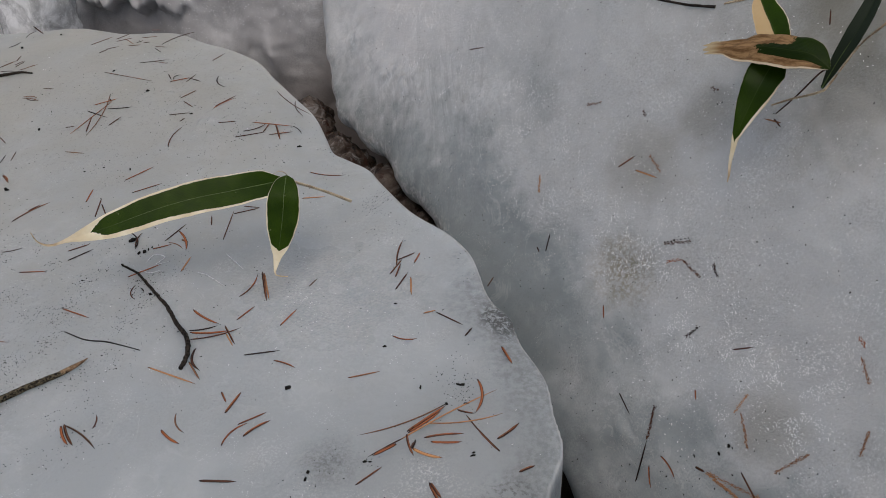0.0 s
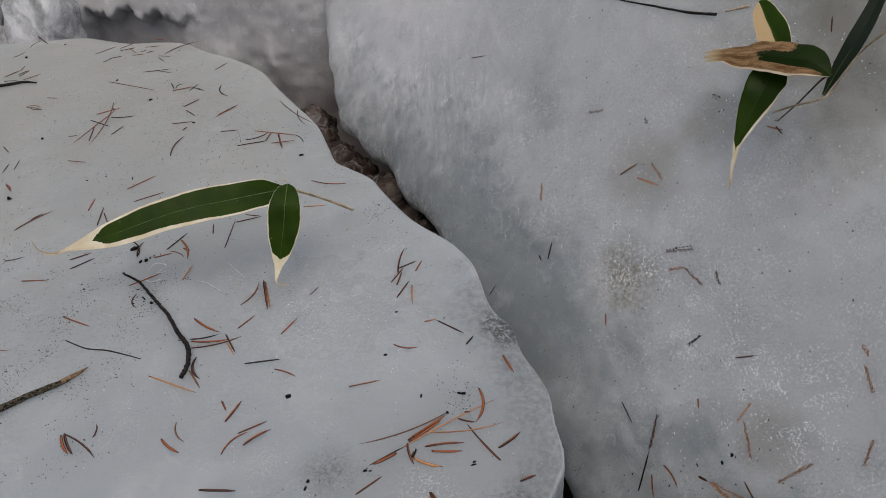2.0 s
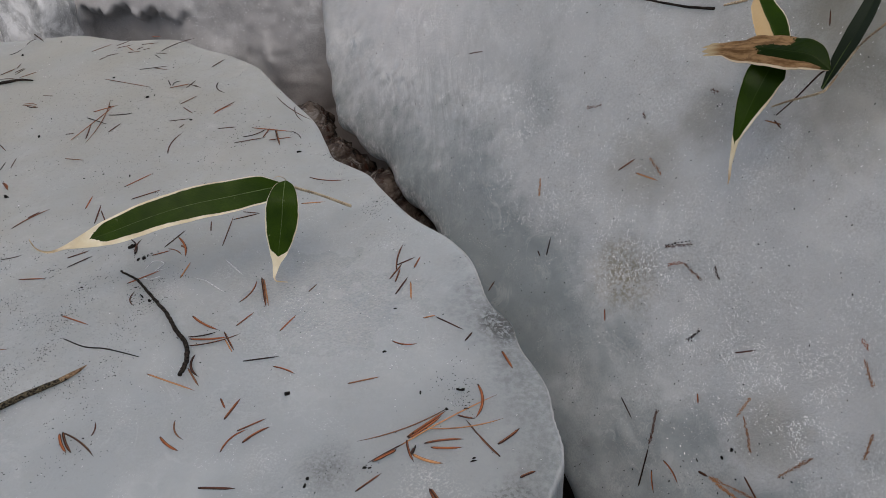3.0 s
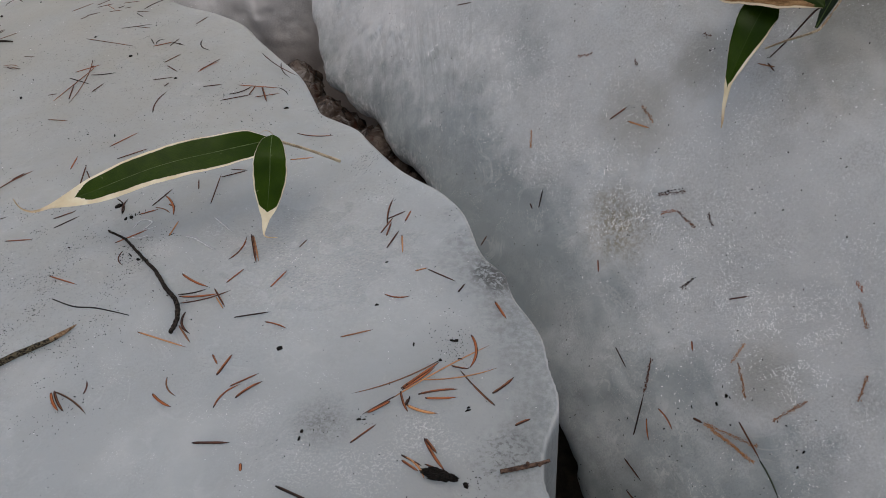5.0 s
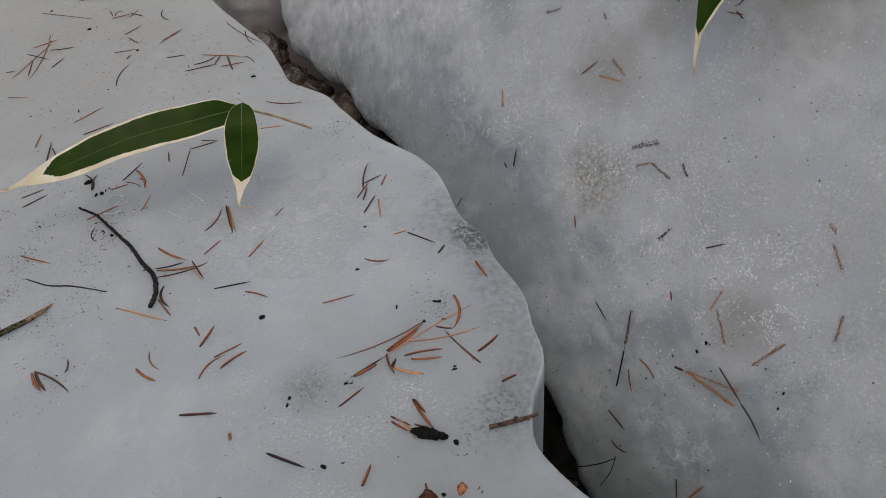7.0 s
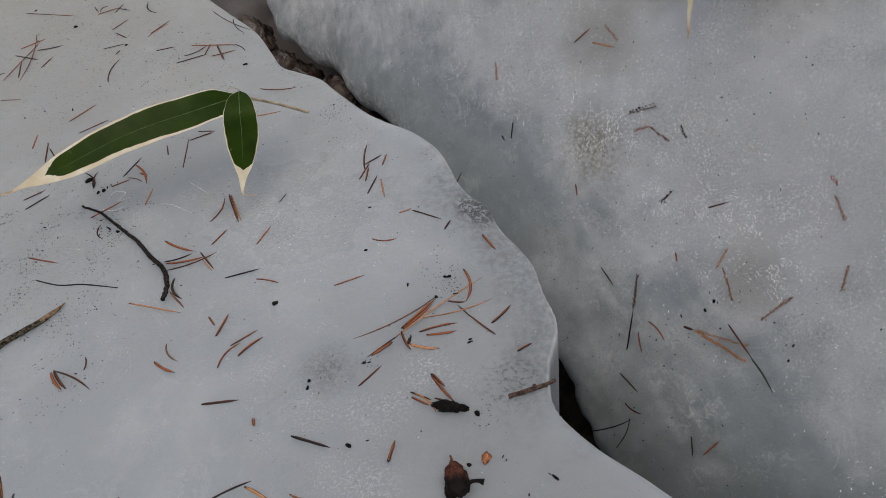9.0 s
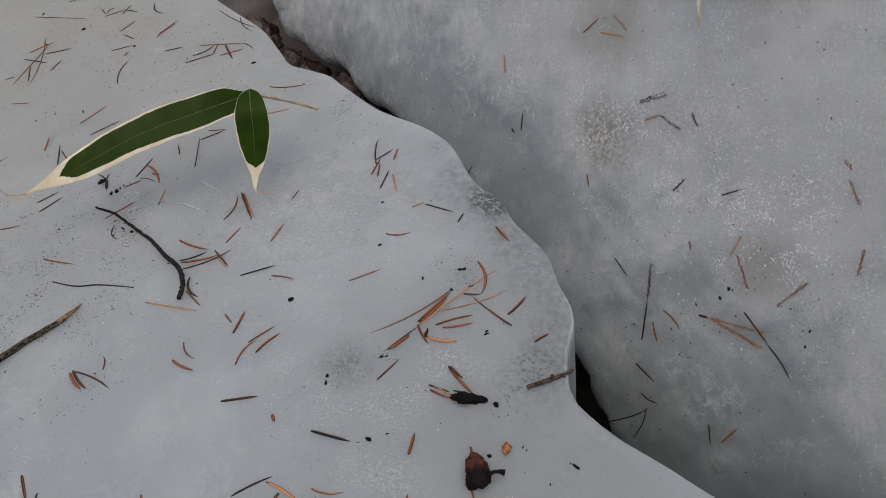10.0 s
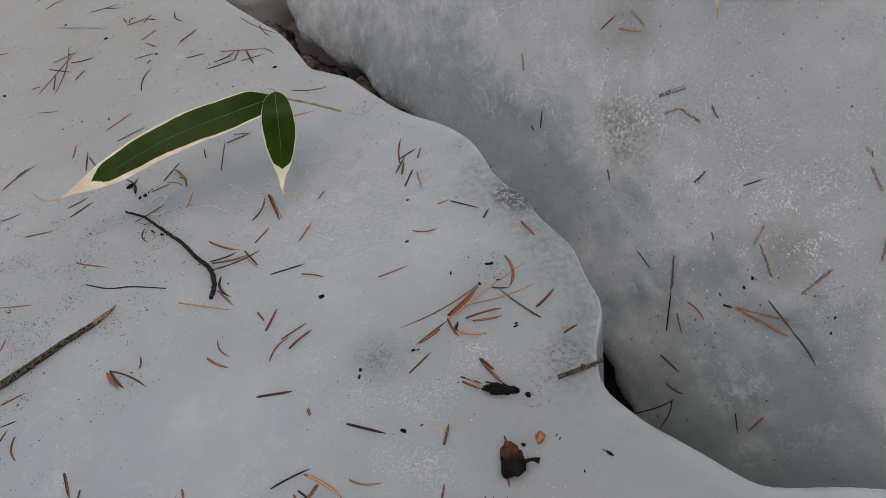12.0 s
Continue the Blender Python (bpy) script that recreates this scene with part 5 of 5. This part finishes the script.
needle(far_face, 0.0448, -0.0573, 0.0378, 146, 0.00, 0.001, DARK)
needle(far_face, 0.0516, -0.0338, 0.0198, 24, 0.08, 0.001, RUST)
needle(far_face, 0.0561, -0.0519, 0.0165, -10, -0.04, 0.001, RUST)
needle(far_face, -0.0009, -0.0593, 0.0193, 19, 0.00, 0.0006, DARK)
needle(far_face, -0.0173, 0.0476, 0.0158, 81, 0.00, 0.0006, DARK)
needle(far_face, 0.0575, -0.0089, 0.0076, 54, 0.00, 0.0014, DARK)
needle(far_face, 0.0778, 0.0269, 0.0279, 16, 0.00, 0.001, RUST)
needle(far_face, 0.1044, 0.0335, 0.0268, 12, 0.04, 0.001, GREEN)
needle(far_face, 0.0055, 0.0017, 0.0074, -9, 0.00, 0.001, RUST)
needle(far_face, -0.1876, -0.0062, 0.0187, 95, 0.00, 0.001, RUST)
needle(far_face, -0.1702, 0.0083, 0.0225, 50, 0.00, 0.001, ORANGE)
needle(far_face, -0.3747, -0.1416, 0.0198, 67, 0.00, 0.0006, DARK)
needle(far_face, -0.1525, -0.1020, 0.0164, 147, 0.00, 0.001, DARK)
needle(far_face, -0.1501, -0.1143, 0.0061, 14, 0.00, 0.001, DARK)
needle(far_face, -0.2211, 0.1701, 0.0119, 161, 0.00, 0.0006, DARK)
needle(far_face, -0.1404, -0.1761, 0.0115, 123, 0.00, 0.001, BROWN)
needle(far_face, 0.0824, -0.0733, 0.0213, 32, 0.00, 0.001, DARK)
needle(far_face, 0.1026, -0.0773, 0.0166, 46, -0.10, 0.001, DARK)
needle(far_face, 0.1401, -0.0389, 0.0160, -21, 0.00, 0.0006, DARK)
needle(far_face, 0.1437, -0.0231, 0.0203, 112, 0.00, 0.001, RUST)
needle(far_face, -0.1644, 0.1154, 0.0084, 18, 0.00, 0.0006, DARK)
needle(far_face, -0.1676, 0.1125, 0.0130, -129, 0.00, 0.0006, ORANGE)

frozen_needle(far_face, 0.0175, -0.0401, 0.0267, 150, DARK)
frozen_needle(far_face, 0.0192, 0.0358, 0.0173, 126, ORANGE)
frozen_needle(far_face, 0.0377, 0.0330, 0.0247, -5, ORANGE)
frozen_needle(far_face, 0.0716, 0.0133, 0.0426, 58, ORANGE)
frozen_needle(far_face, 0.0777, 0.0118, 0.0409, 43, ORANGE)
frozen_needle(far_face, 0.0751, 0.0093, 0.0360, 42, ORANGE)
frozen_needle(far_face, 0.0646, 0.0599, 0.0276, 107, ORANGE)
frozen_needle(far_face, -0.0003, 0.1273, 0.0078, 9, RUST)
frozen_needle(far_face, 0.0172, 0.1237, 0.0169, -2, ORANGE)
frozen_needle(far_face, 0.0603, 0.1094, 0.0171, 142, ORANGE)
frozen_needle(far_face, -0.0848, 0.0247, 0.0194, 31, RUST)
frozen_needle(far_face, -0.0952, 0.0130, 0.0123, 77, RUST)
frozen_needle(far_face, -0.1074, 0.0197, 0.0219, 76, DARK)
frozen_needle(far_face, -0.0773, 0.0432, 0.0103, 3, DARK)
frozen_needle(far_face, -0.0392, 0.0113, 0.0126, 109, DARK)
frozen_needle(far_face, -0.2496, -0.0226, 0.0152, 68, RUST)
frozen_needle(far_face, -0.2188, 0.0205, 0.0053, 5, DARK)
frozen_needle(far_face, -0.2103, 0.0800, 0.0070, 45, DARK)
frozen_needle(far_face, -0.1748, 0.0180, 0.0179, 16, ORANGE)
frozen_needle(far_face, -0.2066, -0.0967, 0.0154, -18, ORANGE)


# -- white cracks in the near slab
for line in ([(-0.1428, 0.5427), (-0.1398, 0.552), (-0.1301, 0.5503), (-0.1341, 0.5412), (-0.1252, 0.5449)],
             [(-0.1002, 0.5337), (-0.0905, 0.5309), (-0.0787, 0.523), (-0.0712, 0.5178)],
             [(-0.0815, 0.5569), (-0.0726, 0.5486), (-0.0623, 0.5391)],
             [(-0.1453, 0.5337), (-0.1353, 0.5308), (-0.1284, 0.5345)]):
    way = spline(line, 8)
    marks = near_face.at(way[:, 0], way[:, 1], 0.0002, False)
    part("crack", tube(bmesh.new(), marks.tolist(), [0.00045 * math.sin(math.pi * (i + 0.5) / len(way)) + 0.0001 for i in range(len(way))], 6, 0.4, 0.4, 3), SCRATCH, near_slab, "short white crack")


# -- dirt and bubbles
def blades(name, face, places, long, wide, material, label, category, seed, dots=False):
    """Many tiny things strewn over a face, in one mesh."""
    rnd = np.random.RandomState(seed)
    u, v = places
    p = face.at(u, v, 0.0004, True)
    n = len(p)
    a = rnd.uniform(0, 2 * math.pi, n)[:, None]
    x = face.u * np.cos(a) + face.v * np.sin(a)
    y = np.cross(face.n, x)
    small = rnd.uniform(size=n)[:, None] ** 2.2
    ln, wd = long[0] + (long[1] - long[0]) * small, wide[0] + (wide[1] - wide[0]) * small
    sag = y * ln * rnd.uniform(-0.35, 0.35, n)[:, None] * (0 if dots else 1)
    up, sink = face.n * wd * 0.45, -face.n * 0.0002
    lop = rnd.uniform(0.5, 1.3, n)[:, None]
    verts = np.stack([p - x * ln + sag + sink, p - y * wd * lop + sink, p + x * ln + sag + sink, p + y * wd + sink, p - x * ln * 0.35 + sag * 0.2 + up, p + x * ln * 0.35 + sag * 0.2 + up], 1).reshape(-1, 3)
    one = np.array([(0, 1, 4), (1, 5, 4), (1, 2, 5), (2, 3, 5), (3, 4, 5), (3, 0, 4)])
    faces = (one[None] + 6 * np.arange(n)[:, None, None]).reshape(-1, 3).tolist()
    me = bpy.data.meshes.new(name)
    me.from_pydata(verts.tolist(), [], faces)
    me.materials.append(material)
    return tagged(new(name, me), label, category, kind="stuff")


def strewn(count, box, keep, seed):
    """Places in a box, kept by chance as keep(u, v) says."""
    rnd = np.random.RandomState(seed)
    u, v = rnd.uniform(box[0], box[1], count), rnd.uniform(box[2], box[3], count)
    ok = rnd.uniform(0, 1, count) < keep(u, v)
    return u[ok], v[ok]


def spot(u, v, cu, cv, size):
    return np.exp(-((u - cu) ** 2 + (v - cv) ** 2) / size**2)


def dirt_here(u, v):
    patch = np.clip(lattice(u * 22, v * 22, 21) * 1.3 - 0.15, 0, 1) * np.clip(lattice(u * 90, v * 90, 22) * 1.5 + 0.2, 0, 1)
    heavy = 1.4 * spot(u, v, -0.19, 0.46, 0.075) + 0.8 * spot(u, v, -0.26, 0.52, 0.08) + 0.5 * spot(u, v, -0.20, 0.38, 0.06) + 0.35 * spot(u, v, 0.04, 0.34, 0.03) + 0.10 * spot(u, v, -0.30, 0.80, 0.10) + 0.2 * spot(u, v, -0.10, 0.70, 0.12) + 0.4 * spot(u, v, -0.13, 0.515, 0.03)
    rim = 1.3 * spot(u, v, 0.02, 0.61, 0.03) + 1.3 * spot(u, v, 0.095, 0.535, 0.03) + spot(u, v, 0.10, 0.38, 0.04) + spot(u, v, 0.13, 0.33, 0.03) + 0.7 * spot(u, v, 0.11, 0.28, 0.03)
    heavy = heavy + sum(1.1 * spot(u, v, x, y, size) for x, y, size in ((0.112, 0.4289, 0.016), (0.1146, 0.4211, 0.012), (0.123, 0.4068, 0.008), (0.0604, 0.3615, 0.007), (0.0244, 0.6218, 0.012), (0.1031, 0.5267, 0.012), (0.097, 0.5528, 0.012), (0.1616, 0.3734, 0.01), (0.1357, 0.3229, 0.008)))
    inside = near_face.drop(u, v)[1] > 0.004
    return np.where(inside, np.clip(0.0025 + patch * (0.05 + heavy + rim) + 0.55 * heavy * np.clip(lattice(u * 60, v * 60, 23) + 0.4, 0, 1), 0, 1), 0)


blades("fine_dirt", near_face, strewn(150000, (-0.48, 0.25, 0.24, 0.94), dirt_here, 5), (0.00016, 0.0007), (0.00014, 0.00042), CRUMB, "fine black dirt specks on the milky ice", "dirt", 6, True)
blades("coarse_dirt", near_face, strewn(5000, (-0.48, 0.25, 0.24, 0.94), lambda u, v: dirt_here(u, v) * 0.6, 7), (0.0004, 0.0014), (0.0003, 0.0008), CRUMB, "coarser black dirt crumbs on the milky ice", "dirt", 8, True)


def bubbles_here(a, b):
    """Most of them lie in a band along the edge of the frosted part."""
    clumps = np.clip(lattice(a * 9 + 2, b * 9, 31) * 0.7 + 0.55, 0.1, 1) * np.clip(lattice(a * 45, b * 45, 32) * 1.4 + 0.5, 0.04, 1) * np.clip(lattice(a * 130, b * 130, 34) * 1.4 + 0.6, 0.08, 1)
    up = b + 0.010 - 0.56 * a - 0.03 * lattice(a * 14, b * 14, 33)
    zone = 1 / (1 + np.exp(-up / 0.012)) * (0.06 + 0.94 * np.exp(-np.maximum(up - 0.05, 0) ** 2 / 0.07**2))
    near_stain = 0.9 * spot(a, b, -0.05, 0.005, 0.04) + 0.9 * spot(a, b, 0.02, 0.055, 0.045) + 0.25 * spot(a, b, -0.33, -0.15, 0.06) + 0.2 * spot(a, b, -0.45, -0.24, 0.05) + 0.8 * spot(a, b, -0.104, -0.037, 0.025) + 0.5 * spot(a, b, 0.02, 0.075, 0.05) + 0.35 * spot(a, b, 0.107, 0.062, 0.03) + 0.35 * spot(a, b, 0.046, 0.065, 0.03)
    zone = zone * (1 - spot(a, b, -0.208, -0.151, 0.05))
    return np.clip((zone * np.where(a < -0.2, 0.45, 0.8) + near_stain) * clumps, 0, 1) * 0.5


FLECK = Nodes("bubble_white")
FLECK = FLECK.done(FLECK.mix(FLECK.noise(400), (0.80, 0.81, 0.82), (0.95, 0.96, 0.97)), 0.12, IOR=1.31)
blades("bubbles", far_face, strewn(1100000, (-0.62, 0.24, -0.36, 0.24), bubbles_here, 9), (0.00022, 0.0012), (0.00017, 0.00042), FLECK, "bright worm-like bubbles in the bank's ice", "bubbles", 10)


def flakes_here(a, b):
    return np.clip(sum(spot(a, b, ca, cb, size) for ca, cb, size in FLAKES), 0, 1) * np.clip(lattice(a * 260, b * 260, 35) * 2.0 + 0.2, 0, 1)


FLAKES = [(0.001, 0.0597, 0.007), (-0.0037, 0.0566, 0.005), (0.007, 0.0634, 0.005), (0.0322, 0.0747, 0.0035), (0.0364, 0.0787, 0.0035), (0.0286, 0.1222, 0.003), (0.0001, 0.0797, 0.006), (-0.0011, 0.0611, 0.01), (0.0068, 0.0638, 0.008), (0.0318, 0.0767, 0.004), (0.0037, 0.0845, 0.006), (-0.3752, -0.1409, 0.008), (-0.5231, -0.3809, 0.008), (-0.3797, -0.2392, 0.006), (-0.3625, -0.233, 0.004), (-0.3529, -0.1951, 0.008), (-0.3072, -0.1101, 0.01), (-0.2679, -0.1094, 0.006)]
blades("ice_flakes", far_face, strewn(130000, (-0.62, 0.24, -0.36, 0.24), flakes_here, 19), (0.0003, 0.0013), (0.00024, 0.0006), FLECK, "white ice flakes crusted on the bank", "frost", 20)


def frost_and_glints_here(u, v):
    patch = np.clip(lattice(u * 16 + 5, v * 16, 41) * 1.6 - 0.5, 0, 1) * np.clip(lattice(u * 70, v * 70, 42) * 1.6, 0, 1)
    # the spot at 0.015, 0.49 adds white dots as glints of wet drops
    return np.where(near_face.drop(u, v)[1] > 0.012, patch + 0.012 + 0.25 * spot(u, v, 0.015, 0.49, 0.05) + 0.22 * sum(spot(u, v, x, y, 0.014) for x, y in ((0.098, 0.358), (0.121, 0.345), (0.083, 0.336), (0.068, 0.323), (0.030, 0.330), (0.054, 0.332), (0.046, 0.288), (0.068, 0.279), (0.115, 0.375), (-0.003, 0.367), (0.101, 0.353), (0.095, 0.468))) * np.clip(lattice(u * 70, v * 70, 43) * 1.4, 0, 1), 0)


blades("frost_flecks", near_face, strewn(26000, (-0.48, 0.25, 0.24, 0.94), frost_and_glints_here, 15), (0.0003, 0.0010), (0.00015, 0.0003), FLECK, "small white frost flecks in the milky ice, with painted drop glints", "frost", 16)
blades("dirt_specks", far_face, strewn(9000, (-0.62, 0.24, -0.30, 0.24), lambda a, b: 0.14 + 0.25 * spot(a, b, 0.08, -0.03, 0.09) + 0.2 * spot(a, b, -0.1, 0.0, 0.1), 11), (0.0002, 0.0010), (0.0002, 0.0006), CRUMB, "black dirt specks on the icy bank", "dirt", 12, True)


# -- rubble in the crevice and broken ice behind
def rubble(x, y, z, size, material, label, category, name, seed, turn=0.0, rough=0.3, detail=4):
    ob = part(name, lump(size, seed, rough, detail, 2.2), material)
    ob.matrix_world = pose(x, y, z, 0, 0, turn)
    return tagged(ob, label, category)


for k, (x, y, size) in enumerate(((-0.115, 0.985, 0.075), (-0.100, 0.945, 0.085), (-0.072, 0.915, 0.085), (-0.036, 0.872, 0.085), (0.000, 0.835, 0.08), (0.030, 0.795, 0.075), (0.058, 0.760, 0.07), (0.090, 0.725, 0.07))):
    rubble(x, y, -0.115 - 0.75 * size - 0.008 * (k % 2), (size, size * 0.9, size * 0.9), MURKY, "murky brown lump of ice and mud in the crevice", "ice", "ice_lump", 11 + k, k * 50, 0.26)
gravel = random.Random(4)
for k in range(60):
    s = k / 59
    x = 0.24 - 0.30 * s + gravel.uniform(-0.025, 0.025)
    y = 0.36 + 0.55 * s + gravel.uniform(-0.03, 0.03)
    size = gravel.uniform(0.012, 0.045)
    rubble(x, y, -0.285 + 0.09 * s + gravel.uniform(0, 0.03), (size, size * gravel.uniform(0.6, 1), size * gravel.uniform(0.5, 0.8)), STONE if k % 3 else MURKY, "dark muddy stone wedged in the crevice", "stone", "stone", 21 + k, k * 77, 0.35, 2)


def facet(size, seed):
    """A bmesh of a broken piece of ice with flat faces."""
    bm, rnd = bmesh.new(), random.Random(seed)
    for _ in range(46):
        v = Vector((rnd.gauss(0, 1), rnd.gauss(0, 1), rnd.gauss(0, 1))).normalized() * rnd.uniform(0.38, 0.56)
        bm.verts.new((v.x * size[0], v.y * size[1], (v.z + 0.45) * size[2]))
    hull = bmesh.ops.convex_hull(bm, input=bm.verts)
    bmesh.ops.delete(bm, geom=[v for v in bm.verts if not v.link_faces], context="VERTS")
    bmesh.ops.subdivide_edges(bm, edges=bm.edges, cuts=5, use_grid_fill=True)
    off = Vector((seed, seed * 2, 0))
    for v in bm.verts:
        v.co += v.normal * 0.07 * size[0] * (noise.noise(v.co * 40 + off) + 0.7 * abs(noise.noise(v.co * 95 + off)) + 0.3 * noise.noise(v.co * 210 + off))
    return bm


def broken_ice(x, y, z, size, seed, turn):
    ob = part("ice_chunk", facet(size, seed), FROSTED)
    ob.matrix_world = pose(x, y, z, 0, 0, turn)
    return tagged(ob, "broken chunk of frosted white ice", "ice")


for k, (x, y, z, a, b, c) in enumerate(((-0.560, 1.06, -0.18, 0.085, 0.10, 0.13), (-0.478, 1.055, -0.20, 0.10, 0.10, 0.25), (-0.424, 1.045, -0.105, 0.022, 0.022, 0.026), (-0.600, 1.08, -0.15, 0.13, 0.10, 0.22), (-0.445, 1.05, -0.11, 0.014, 0.014, 0.02))):
    broken_ice(x, y, z, (a, b, c), 31 + k, k * 40)


def back_frost(x, z):
    return np.clip((z + 0.10) / 0.08, 0.06, 1) * np.clip(lattice(x * 20, z * 20, 51) * 1.4, 0, 1)


blades("frost_flecks", back_face, strewn(16000, (-0.6, 0.2, -0.2, 0.2), back_frost, 17), (0.0004, 0.0013), (0.0003, 0.0006), FLECK, "white frost crystals on the ice behind", "frost", 18)
